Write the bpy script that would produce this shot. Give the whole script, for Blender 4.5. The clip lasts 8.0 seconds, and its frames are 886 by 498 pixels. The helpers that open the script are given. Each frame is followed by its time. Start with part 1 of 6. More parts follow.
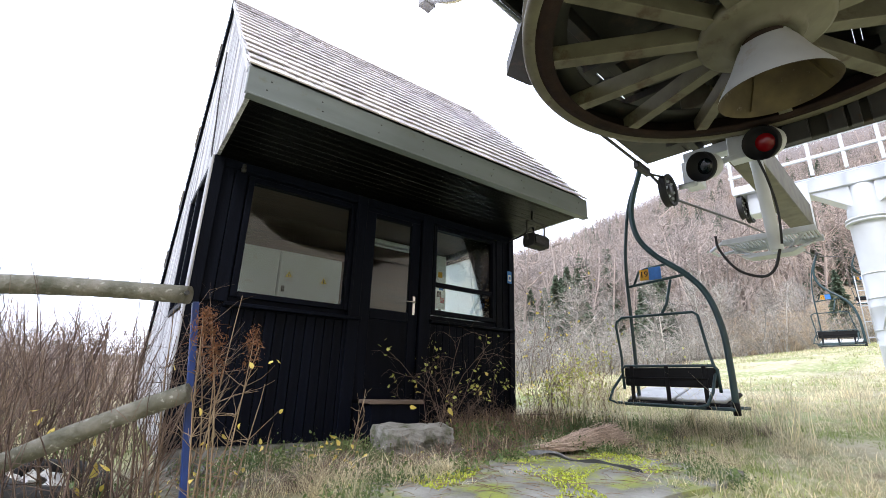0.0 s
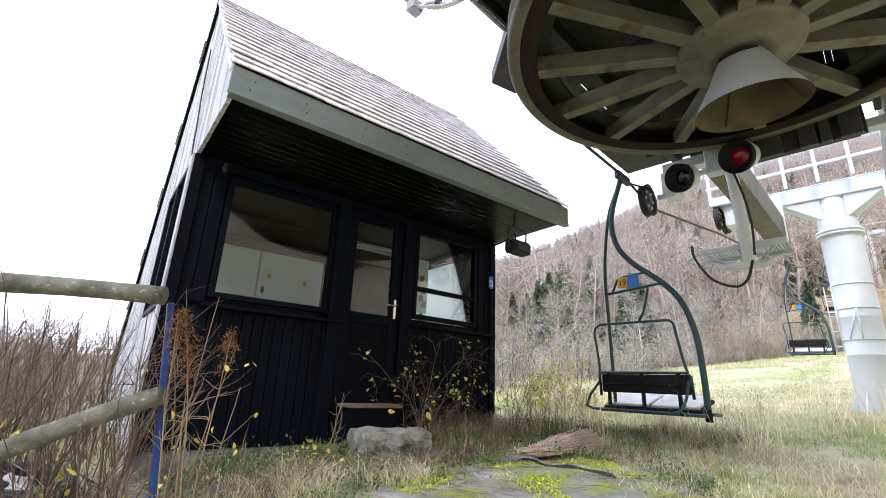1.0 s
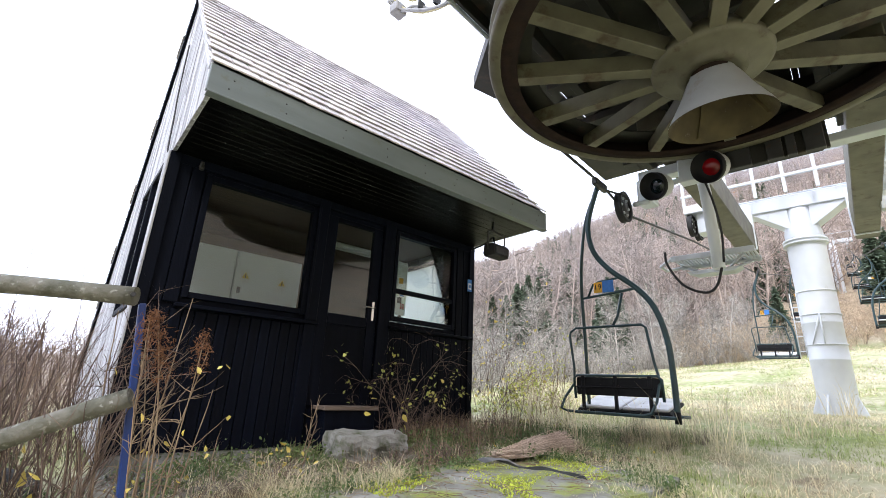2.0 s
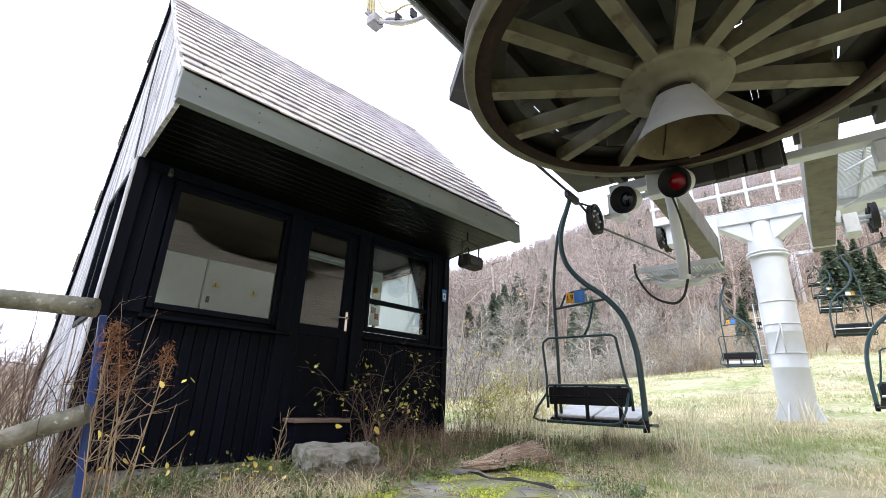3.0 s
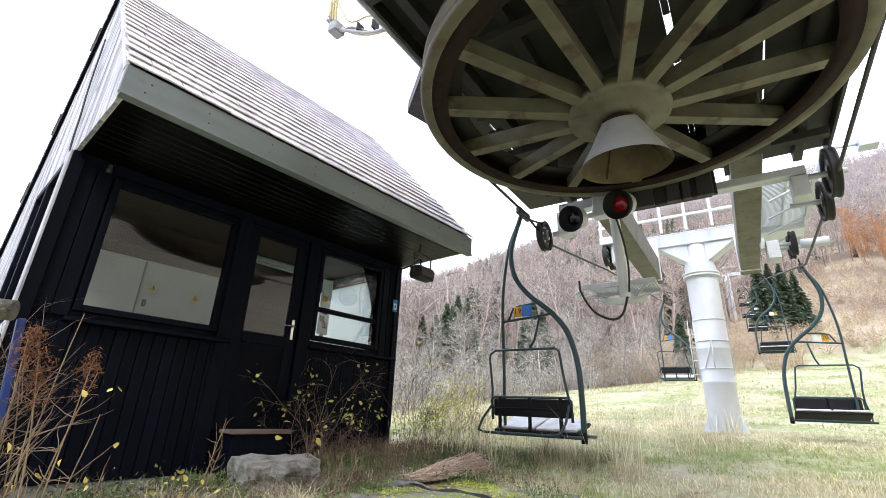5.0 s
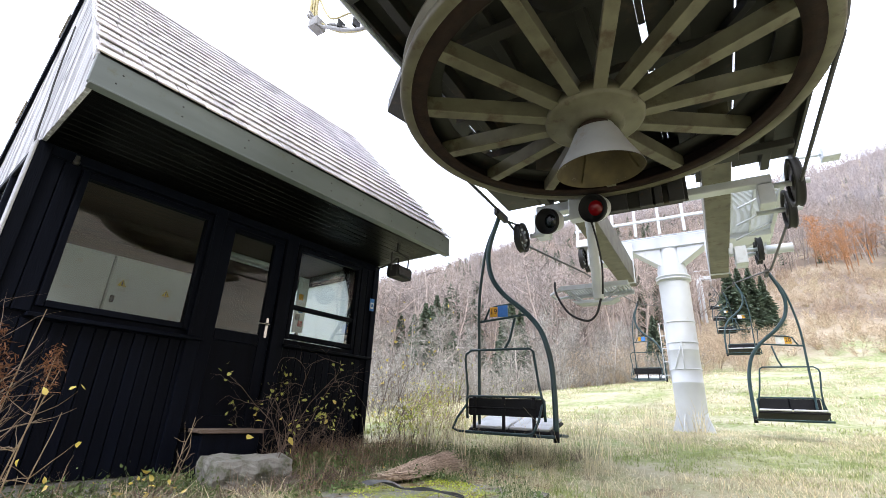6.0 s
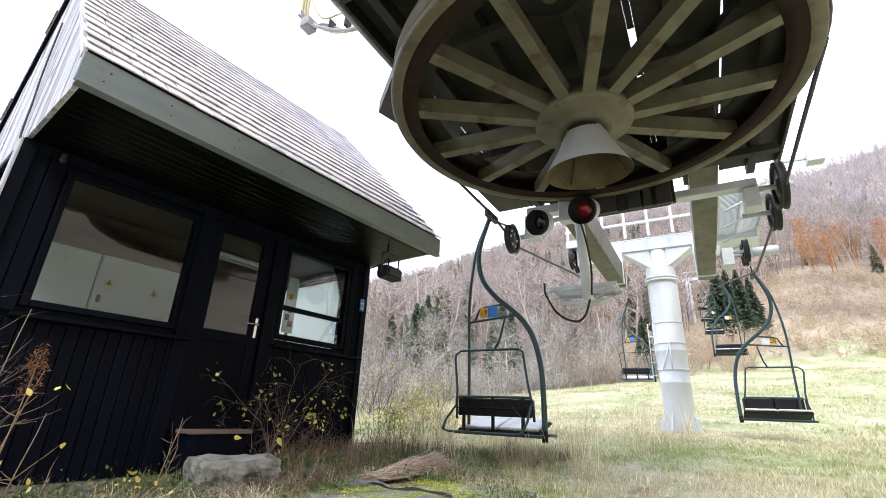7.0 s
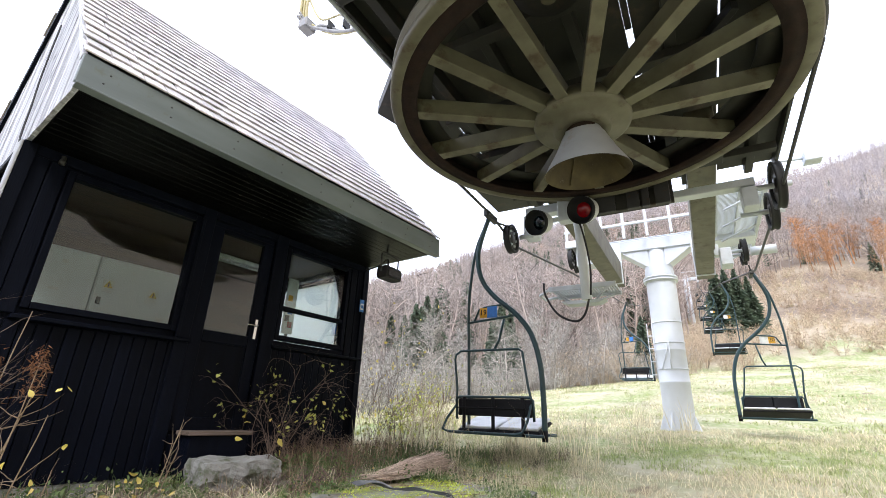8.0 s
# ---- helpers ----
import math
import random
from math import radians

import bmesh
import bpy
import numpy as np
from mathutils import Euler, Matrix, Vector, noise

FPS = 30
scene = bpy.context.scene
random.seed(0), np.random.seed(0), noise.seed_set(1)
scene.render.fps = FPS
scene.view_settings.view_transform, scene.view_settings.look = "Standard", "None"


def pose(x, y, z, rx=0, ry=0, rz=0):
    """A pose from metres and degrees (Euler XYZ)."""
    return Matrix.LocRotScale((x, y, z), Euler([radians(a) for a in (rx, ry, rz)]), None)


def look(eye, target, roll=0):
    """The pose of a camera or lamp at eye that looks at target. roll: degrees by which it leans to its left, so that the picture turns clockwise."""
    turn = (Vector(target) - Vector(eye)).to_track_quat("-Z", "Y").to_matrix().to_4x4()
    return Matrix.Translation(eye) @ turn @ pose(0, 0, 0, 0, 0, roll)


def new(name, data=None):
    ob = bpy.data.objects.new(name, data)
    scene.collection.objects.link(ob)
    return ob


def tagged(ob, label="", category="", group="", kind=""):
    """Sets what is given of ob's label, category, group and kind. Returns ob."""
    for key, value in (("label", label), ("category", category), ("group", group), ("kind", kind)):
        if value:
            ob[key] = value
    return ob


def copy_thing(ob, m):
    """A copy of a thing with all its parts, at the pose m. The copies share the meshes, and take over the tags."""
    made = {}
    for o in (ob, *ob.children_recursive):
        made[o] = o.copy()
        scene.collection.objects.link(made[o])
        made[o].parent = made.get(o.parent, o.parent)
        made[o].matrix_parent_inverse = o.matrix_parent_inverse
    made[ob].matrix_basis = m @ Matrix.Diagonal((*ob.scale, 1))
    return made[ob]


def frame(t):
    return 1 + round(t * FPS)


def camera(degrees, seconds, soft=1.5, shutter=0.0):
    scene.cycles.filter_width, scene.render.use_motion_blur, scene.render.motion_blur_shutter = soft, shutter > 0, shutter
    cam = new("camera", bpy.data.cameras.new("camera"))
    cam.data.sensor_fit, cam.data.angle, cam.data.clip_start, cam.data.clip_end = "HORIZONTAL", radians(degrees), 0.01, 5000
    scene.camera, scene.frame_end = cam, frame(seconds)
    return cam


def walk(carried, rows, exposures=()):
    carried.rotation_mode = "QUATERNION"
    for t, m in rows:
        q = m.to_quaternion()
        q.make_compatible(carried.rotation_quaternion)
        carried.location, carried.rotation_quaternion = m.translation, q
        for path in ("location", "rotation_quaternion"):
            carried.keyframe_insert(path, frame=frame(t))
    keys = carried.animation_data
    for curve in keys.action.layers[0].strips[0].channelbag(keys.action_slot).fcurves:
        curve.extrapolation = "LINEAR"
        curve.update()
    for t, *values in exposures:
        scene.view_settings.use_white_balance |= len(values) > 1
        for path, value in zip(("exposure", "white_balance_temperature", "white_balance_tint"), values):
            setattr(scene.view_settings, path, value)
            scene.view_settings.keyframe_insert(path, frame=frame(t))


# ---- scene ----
cam = camera(89.8, 8.0, soft=0.8)
PATH = [
    (0, (0.231, 0.229, 1.477), (1.35, 1.785, 2.047), 1.8),
    (0.5, (0.237, 0.212, 1.481), (1.387, 1.746, 2.053), 2.0),
    (1, (0.236, 0.201, 1.485), (1.409, 1.711, 2.072), 2.4),
    (1.5, (0.229, 0.183, 1.487), (1.434, 1.666, 2.075), 2.7),
    (3, (0.24, 0.124, 1.508), (1.543, 1.502, 2.146), 2.1),
    (3.5, (0.238, 0.099, 1.506), (1.578, 1.432, 2.162), 2.3),
    (4, (0.24, 0.084, 1.506), (1.612, 1.386, 2.156), 2.5),
    (4.5, (0.238, 0.07, 1.515), (1.634, 1.336, 2.186), 2.4),
    (6, (0.241, 0.014, 1.512), (1.721, 1.171, 2.2), 2.5),
    (6.5, (0.243, -0.001, 1.51), (1.739, 1.134, 2.199), 2.3),
    (7, (0.235, -0.009, 1.512), (1.736, 1.117, 2.202), 2.4),
    (7.5, (0.234, -0.008, 1.506), (1.74, 1.115, 2.191), 2.1),
    (8, (0.224, -0.009, 1.507), (1.728, 1.113, 2.2), 2.1),
]
walk(cam, [(t, look(eye, target, roll)) for t, eye, target, roll in PATH])

# ---- world and light: bright overcast autumn day ----
world = bpy.data.worlds.new("overcast")
scene.world = world
world.use_nodes = True
wn, wl = world.node_tree.nodes, world.node_tree.links
sky = wn.new("ShaderNodeTexSky")
sky.sky_type, sky.sun_disc = "NISHITA", False
sky.sun_elevation, sky.sun_rotation = radians(38), radians(-118)
veil = wn.new("ShaderNodeMix")
veil.data_type = "RGBA"
veil.inputs[0].default_value = 0.93
veil.inputs[7].default_value = (9.2, 9.9, 12.1, 1)
wl.new(sky.outputs[0], veil.inputs[6])
wl.new(veil.outputs[2], wn["Background"].inputs[0])
wn["Background"].inputs[1].default_value = 0.15
sun = new("sun", bpy.data.lights.new("sun", "SUN"))
sun.data.energy, sun.data.angle, sun.data.color = 1.2, radians(14), (1.0, 0.97, 0.92)
sun.matrix_world = look((-6, -3.2, 7), (0, 0, 0))
scene.view_settings.exposure = 0.96

# ---- materials ----


def material(name, colour, rough=0.7, metal=0.0, colour2=None, scale=6.0, grain=None, bump=0.0, bump_scale=40.0, spread=0.0,
             spots=None, spot_scale=3.0, spot_amount=0.45, island=False, spec=0.5, stretch=(1, 1, 1), thin=0.0):
    """A surface with broad mottling, fine grain, stains of a second colour and per-piece variation."""
    m = bpy.data.materials.new(name)
    m.use_nodes = True
    n, l = m.node_tree.nodes, m.node_tree.links
    b = n["Principled BSDF"]
    b.inputs["Roughness"].default_value, b.inputs["Metallic"].default_value = rough, metal
    b.inputs["Specular IOR Level"].default_value = spec
    tc, mp = n.new("ShaderNodeTexCoord"), n.new("ShaderNodeMapping")
    mp.inputs["Scale"].default_value = stretch
    l.new(tc.outputs["Object"], mp.inputs[0])
    noise1 = n.new("ShaderNodeTexNoise")
    noise1.inputs["Scale"].default_value, noise1.inputs["Detail"].default_value = scale, 6
    l.new(mp.outputs[0], noise1.inputs["Vector"])
    mix = n.new("ShaderNodeMix")
    mix.data_type = "RGBA"
    c2 = colour2 or tuple(min(1, c * 0.72) for c in colour)
    mix.inputs[6].default_value, mix.inputs[7].default_value = (*colour, 1), (*c2, 1)
    ramp = n.new("ShaderNodeMapRange")
    ramp.inputs[1].default_value, ramp.inputs[2].default_value = 0.32, 0.68
    l.new(noise1.outputs[0], ramp.inputs[0])
    l.new(ramp.outputs[0], mix.inputs[0])
    out = mix.outputs[2]
    if spots:
        noise2 = n.new("ShaderNodeTexNoise")
        noise2.inputs["Scale"].default_value, noise2.inputs["Detail"].default_value = spot_scale, 8
        noise2.inputs["Roughness"].default_value = 0.65
        l.new(tc.outputs["Object"], noise2.inputs["Vector"])
        r2 = n.new("ShaderNodeMapRange")
        r2.inputs[1].default_value, r2.inputs[2].default_value = 1 - spot_amount - 0.03, 1 - spot_amount + 0.12
        l.new(noise2.outputs[0], r2.inputs[0])
        mix2 = n.new("ShaderNodeMix")
        mix2.data_type = "RGBA"
        mix2.inputs[7].default_value = (*spots, 1)
        l.new(r2.outputs[0], mix2.inputs[0])
        l.new(out, mix2.inputs[6])
        out = mix2.outputs[2]
    if spread:
        hsv = n.new("ShaderNodeHueSaturation")
        src = n.new("ShaderNodeNewGeometry").outputs["Random Per Island"] if island else n.new("ShaderNodeObjectInfo").outputs["Random"]
        r3 = n.new("ShaderNodeMapRange")
        r3.inputs[3].default_value, r3.inputs[4].default_value = 1 - spread, 1 + spread
        l.new(src, r3.inputs[0])
        l.new(r3.outputs[0], hsv.inputs["Value"])
        l.new(out, hsv.inputs["Color"])
        out = hsv.outputs[0]
    l.new(out, b.inputs["Base Color"])
    if bump:
        noise3 = n.new("ShaderNodeTexNoise")
        noise3.inputs["Scale"].default_value, noise3.inputs["Detail"].default_value = bump_scale, 5
        l.new(mp.outputs[0], noise3.inputs["Vector"])
        bp = n.new("ShaderNodeBump")
        bp.inputs["Strength"].default_value, bp.inputs["Distance"].default_value = bump, 0.01
        l.new(noise3.outputs[0], bp.inputs["Height"])
        l.new(bp.outputs[0], b.inputs["Normal"])
    if thin:
        # light passes through leaves, blades and fine twigs
        tr, mx = n.new("ShaderNodeBsdfTranslucent"), n.new("ShaderNodeMixShader")
        mx.inputs[0].default_value = thin
        l.new(out, tr.inputs[0])
        l.new(b.outputs[0], mx.inputs[1])
        l.new(tr.outputs[0], mx.inputs[2])
        l.new(mx.outputs[0], n["Material Output"].inputs[0])
    return m


def glass_material(name, rough=0.02, tint=(0.9, 0.95, 0.95)):
    """Thin window glass: mostly clear, with a gloss that grows at grazing angles."""
    m = bpy.data.materials.new(name)
    m.use_nodes = True
    n, l = m.node_tree.nodes, m.node_tree.links
    n.remove(n["Principled BSDF"])
    clear, gloss, mix, fres = n.new("ShaderNodeBsdfTransparent"), n.new("ShaderNodeBsdfGlossy"), n.new("ShaderNodeMixShader"), n.new("ShaderNodeFresnel")
    clear.inputs[0].default_value = (*tint, 1)
    gloss.inputs["Roughness"].default_value = rough
    fres.inputs[0].default_value = 1.5
    l.new(fres.outputs[0], mix.inputs[0])
    l.new(clear.outputs[0], mix.inputs[1])
    l.new(gloss.outputs[0], mix.inputs[2])
    l.new(mix.outputs[0], n["Material Output"].inputs[0])
    return m


M_BLACKWOOD = material("black_stained_wood", (0.0014, 0.0024, 0.0066), 0.6, colour2=(0.0027, 0.0043, 0.0105), scale=3, bump=0.35, bump_scale=30, stretch=(6, 6, 0.5), spread=0.25, spec=0.09)
M_SOFFIT = material("soffit_wood", (0.0016, 0.0016, 0.0019), 0.36, colour2=(0.003, 0.003, 0.003), scale=4, bump=0.2, bump_scale=20, stretch=(0.5, 6, 6), spec=0.10)
M_GREYWOOD = material("weathered_wood", (0.62, 0.63, 0.67), 0.8, colour2=(0.26, 0.26, 0.29), scale=4, bump=0.5, bump_scale=25, stretch=(5, 5, 0.35), spread=0.28, spots=(0.10, 0.10, 0.11), spot_scale=2.6, spot_amount=0.40)
M_TREAD = material("brown_step_plank", (0.20, 0.15, 0.125), 0.8, colour2=(0.10, 0.075, 0.06), scale=6, bump=0.5, bump_scale=30, stretch=(0.5, 6, 6))
M_SHINGLE = material("shingle", (0.64, 0.60, 0.60), 0.45, colour2=(0.46, 0.42, 0.42), scale=14, bump=0.5, bump_scale=50, spread=0.22, spots=(0.36, 0.34, 0.31), spot_scale=11, spot_amount=0.36)
M_SHINGLE_I = material("shingle_rest", (0.64, 0.60, 0.60), 0.45, colour2=(0.46, 0.42, 0.42), scale=14, bump=0.5, bump_scale=50, spread=0.22, island=True, spots=(0.36, 0.34, 0.31), spot_scale=11, spot_amount=0.36)
M_FASCIA = material("fascia_paint", (0.21, 0.24, 0.255), 0.45, colour2=(0.155, 0.18, 0.19), scale=2.5, bump=0.1, bump_scale=30, spots=(0.15, 0.16, 0.13), spot_scale=8, spot_amount=0.36, stretch=(0.4, 2, 2))
M_RAFTER = material("roof_lining", (0.06, 0.055, 0.05), 0.8, scale=4, bump=0.2)
M_CONCRETE = material("concrete", (0.30, 0.30, 0.29), 0.9, colour2=(0.17, 0.17, 0.16), scale=7, bump=0.9, bump_scale=35, spots=(0.08, 0.09, 0.05), spot_scale=6, spot_amount=0.48)
M_SLAB = material("mossy_slab", (0.30, 0.30, 0.28), 0.9, colour2=(0.11, 0.105, 0.085), scale=3.2, bump=1.2, bump_scale=26, spots=(0.24, 0.28, 0.05), spot_scale=3.1, spot_amount=0.50)
M_BEIGE = material("beige_steel", (0.135, 0.126, 0.083), 0.55, colour2=(0.078, 0.070, 0.045), scale=5, bump=0.12, bump_scale=30, spots=(0.055, 0.034, 0.017), spot_scale=7, spot_amount=0.42, spread=0.12)
M_RUSTRING = material("rusty_liner", (0.018, 0.012, 0.011), 0.8, colour2=(0.030, 0.018, 0.014), scale=9, bump=0.5, bump_scale=60, spec=0.12)
# dirt and rust, with the shade above the wheel put into the dark base
M_DECK = material("dirty_shaded_deck_steel", (0.026, 0.026, 0.021), 0.6, colour2=(0.013, 0.013, 0.010), scale=3, bump=0.2, bump_scale=20, spots=(0.07, 0.045, 0.03), spot_scale=4, spot_amount=0.4)
M_DARKSTEEL = material("dark_steel", (0.05, 0.05, 0.052), 0.5, metal=0.3, scale=8, bump=0.15, spots=(0.07, 0.04, 0.025), spot_scale=9, spot_amount=0.38)
M_GALV = material("galvanised_steel", (0.60, 0.63, 0.66), 0.5, metal=0.2, colour2=(0.50, 0.53, 0.56), scale=5, bump=0.08, spots=(0.42, 0.43, 0.43), spot_scale=6, spot_amount=0.4)
M_WHITE = material("white_paint_steel", (0.68, 0.71, 0.76), 0.45, colour2=(0.60, 0.63, 0.67), scale=2.5, bump=0.06, spots=(0.5, 0.5, 0.48), spot_scale=5, spot_amount=0.34)
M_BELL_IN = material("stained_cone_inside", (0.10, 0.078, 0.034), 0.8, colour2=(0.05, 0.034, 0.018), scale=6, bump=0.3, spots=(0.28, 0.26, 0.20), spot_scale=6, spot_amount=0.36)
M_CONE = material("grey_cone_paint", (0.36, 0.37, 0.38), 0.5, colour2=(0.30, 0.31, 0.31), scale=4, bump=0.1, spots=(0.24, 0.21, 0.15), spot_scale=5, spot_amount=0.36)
M_CHAIR = material("green_blue_tube", (0.022, 0.058, 0.068), 0.38, colour2=(0.018, 0.046, 0.053), scale=10, bump=0.05, spots=(0.08, 0.10, 0.10), spot_scale=18, spot_amount=0.33)
M_PAD = material("black_pad", (0.010, 0.010, 0.012), 0.6, scale=10, bump=0.2, bump_scale=60, spec=0.2)
M_SEATTOP = material("pale_seat_board", (0.68, 0.69, 0.70), 0.5, scale=7, bump=0.1)
M_ORANGE = material("orange_plate", (0.80, 0.42, 0.03), 0.5, scale=20)
M_BLUE = material("blue_plate", (0.04, 0.20, 0.62), 0.5, scale=20)
M_INK = material("black_ink", (0.015, 0.015, 0.015), 0.6)
M_BLUEPOST = material("blue_painted_post", (0.010, 0.040, 0.19), 0.5, colour2=(0.008, 0.026, 0.12), scale=6, bump=0.15, spots=(0.20, 0.16, 0.14), spot_scale=14, spot_amount=0.35)
M_LOG = material("lichen_log", (0.19, 0.18, 0.155), 0.9, colour2=(0.075, 0.078, 0.055), scale=9, bump=1.2, bump_scale=34, spots=(0.42, 0.43, 0.39), spot_scale=26, spot_amount=0.39, stretch=(1.2, 0.5, 1.2))
M_CABINET = material("cabinet_enamel", (0.78, 0.81, 0.82), 0.4, colour2=(0.70, 0.74, 0.75), scale=2)
M_INWOOD = material("interior_wood", (0.11, 0.065, 0.04), 0.6, colour2=(0.07, 0.045, 0.03), scale=4, bump=0.2, stretch=(0.4, 4, 4))
M_INWALL = material("interior_wall", (0.45, 0.42, 0.37), 0.8, scale=2, bump=0.1)
M_FLOOR = material("interior_floor", (0.16, 0.14, 0.12), 0.8, scale=4)
M_YELLOW = material("warning_yellow", (0.75, 0.55, 0.05), 0.5, scale=20)
M_PAPER = material("paper", (0.8, 0.8, 0.78), 0.8, scale=20)
M_CHROME = material("chrome", (0.75, 0.75, 0.76), 0.2, metal=1.0, scale=10)
M_RUBBER = material("black_rubber", (0.02, 0.02, 0.021), 0.7, scale=12, bump=0.2)
M_ROPE = material("steel_rope", (0.08, 0.08, 0.085), 0.5, metal=0.5, scale=40, bump=0.4, bump_scale=150)
M_CABLE_Y = material("yellow_cable", (0.62, 0.55, 0.30), 0.6, scale=10)
M_CABLE_G = material("grey_cable", (0.35, 0.35, 0.36), 0.6, scale=10)
M_GLASS = glass_material("window_glass")
M_DUSTY = glass_material("dusty_glass", 0.3)
_n, _l = M_DUSTY.node_tree.nodes, M_DUSTY.node_tree.links
_haze, _mix = _n.new("ShaderNodeBsdfTranslucent"), _n.new("ShaderNodeMixShader")
_haze.inputs[0].default_value, _mix.inputs[0].default_value = (0.92, 0.94, 0.95, 1), 0.6
_l.new(_n["Material Output"].inputs[0].links[0].from_socket, _mix.inputs[1])
_l.new(_haze.outputs[0], _mix.inputs[2])
_l.new(_mix.outputs[0], _n["Material Output"].inputs[0])
M_LENS_RED = material("red_lens", (0.25, 0.004, 0.008), 0.12, colour2=(0.20, 0.003, 0.006), scale=3)
M_LENS_DARK = material("dark_green_lens", (0.004, 0.012, 0.014), 0.12, scale=3)
M_LAMPSHELL = material("lamp_shell", (0.6, 0.61, 0.62), 0.45, scale=9, bump=0.05)
M_STALK = material("dry_stalk", (0.33, 0.25, 0.165), 0.8, colour2=(0.17, 0.11, 0.075), scale=3, spread=0.35, island=True, thin=0.1)
M_TWIG = material("bare_twig", (0.085, 0.055, 0.048), 0.85, colour2=(0.22, 0.16, 0.125), scale=3, spread=0.45, island=True)
M_SEEDHEAD = material("rust_brown_seedhead", (0.20, 0.085, 0.035), 0.9, colour2=(0.13, 0.06, 0.03), scale=20, spread=0.3, island=True)
M_LEAF_Y = material("yellow_leaf", (0.72, 0.60, 0.12), 0.6, colour2=(0.62, 0.48, 0.16), scale=20, spread=0.3, island=True, thin=0.4)
M_LEAF_G = material("pale_green_leaf", (0.36, 0.42, 0.12), 0.6, colour2=(0.55, 0.52, 0.14), scale=12, spread=0.35, island=True, thin=0.4)
M_GRASS = material("grass", (0.30, 0.36, 0.13), 0.75, colour2=(0.46, 0.46, 0.23), scale=0.7, spread=0.4, island=True, thin=0.5)
M_STRAW = material("dry_grass", (0.76, 0.69, 0.49), 0.8, colour2=(0.60, 0.52, 0.35), scale=0.8, spread=0.4, island=True, thin=0.5)
M_WEED = material("dark_green_weed", (0.085, 0.14, 0.05), 0.7, colour2=(0.17, 0.22, 0.08), scale=3, spread=0.3, island=True, thin=0.35)
M_HEAP = material("cut_reed_heap", (0.50, 0.39, 0.31), 0.85, colour2=(0.36, 0.27, 0.21), scale=5, spread=0.4, island=True)
M_PLASTIC = material("black_foil", (0.03, 0.032, 0.036), 0.35, scale=9, bump=0.4)
M_MOSS = material("bright_moss", (0.56, 0.62, 0.09), 0.9, colour2=(0.42, 0.48, 0.08), scale=6, spread=0.3, island=True, thin=0.3)
M_SPRUCE = material("spruce_needles", (0.12, 0.17, 0.12), 0.85, colour2=(0.19, 0.24, 0.165), scale=0.6, spread=0.5, island=True, thin=0.25)
# hillside wood, its colour lifted a little for distance haze
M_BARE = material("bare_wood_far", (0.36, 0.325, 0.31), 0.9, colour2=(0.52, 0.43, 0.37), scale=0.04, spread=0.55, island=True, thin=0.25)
# mountain wood: bluish-grey haze is put into the base colour
M_BARE_HAZE = material("bare_wood_haze", (0.44, 0.42, 0.44), 0.9, colour2=(0.48, 0.41, 0.38), scale=0.015, spread=0.35, island=True, thin=0.2)
M_BARE_GREY = material("grey_bare_brush", (0.52, 0.50, 0.46), 0.9, colour2=(0.28, 0.25, 0.22), scale=0.3, spread=0.6, island=True, thin=0.2)
M_ORANGE_TREE = material("orange_autumn_leaves", (0.56, 0.28, 0.12), 0.85, colour2=(0.46, 0.30, 0.19), scale=0.08, spread=0.45, island=True, thin=0.3)
M_RUSTSCRUB = material("rusty_scrub", (0.46, 0.35, 0.26), 0.9, colour2=(0.62, 0.52, 0.37), scale=0.15, spread=0.45, island=True, thin=0.25)

# ground: meadow, straw patches, forest litter higher up with tree shade in its colour
M_GROUND = bpy.data.materials.new("ground_cover")
M_GROUND.use_nodes = True
gn, gl = M_GROUND.node_tree.nodes, M_GROUND.node_tree.links
gb = gn["Principled BSDF"]
gb.inputs["Roughness"].default_value = 0.95
gb.inputs["Specular IOR Level"].default_value = 0.1
gtc = gn.new("ShaderNodeTexCoord")


def ground_noise(scale, lo, hi, detail=6):
    t, r = gn.new("ShaderNodeTexNoise"), gn.new("ShaderNodeMapRange")
    t.inputs["Scale"].default_value, t.inputs["Detail"].default_value = scale, detail
    r.inputs[1].default_value, r.inputs[2].default_value = lo, hi
    gl.new(gtc.outputs["Object"], t.inputs["Vector"])
    gl.new(t.outputs[0], r.inputs[0])
    return r.outputs[0]


def ground_mix(fac, a, b):
    mx = gn.new("ShaderNodeMix")
    mx.data_type = "RGBA"
    gl.new(fac, mx.inputs[0])
    for slot, c in ((6, a), (7, b)):
        if isinstance(c, tuple):
            mx.inputs[slot].default_value = (*c, 1)
        else:
            gl.new(c, mx.inputs[slot])
    return mx.outputs[2]


near_col = ground_mix(ground_noise(0.55, 0.40, 0.62), (0.24, 0.285, 0.11), (0.45, 0.41, 0.285))
near_col = ground_mix(ground_noise(7.0, 0.45, 0.75), near_col, (0.54, 0.50, 0.37))
near_col = ground_mix(ground_noise(2.3, 0.60, 0.70), near_col, (0.27, 0.22, 0.15))
# litter brown, darkened to stand for shadow in the gaps between trees
litter = ground_mix(ground_noise(0.05, 0.4, 0.6), (0.20, 0.155, 0.12), (0.40, 0.33, 0.24))
attr = gn.new("ShaderNodeAttribute")
attr.attribute_name = "wooded"
# dark gravelly soil and the shade at the hut's foot, in one colour
foot_col = ground_mix(ground_noise(14, 0.4, 0.65), (0.13, 0.115, 0.095), (0.24, 0.22, 0.19))
bare = gn.new("ShaderNodeAttribute")
bare.attribute_name = "soil_and_shade"
near_col = ground_mix(bare.outputs["Fac"], near_col, foot_col)
col = ground_mix(attr.outputs["Fac"], near_col, litter)
gl.new(col, gb.inputs["Base Color"])
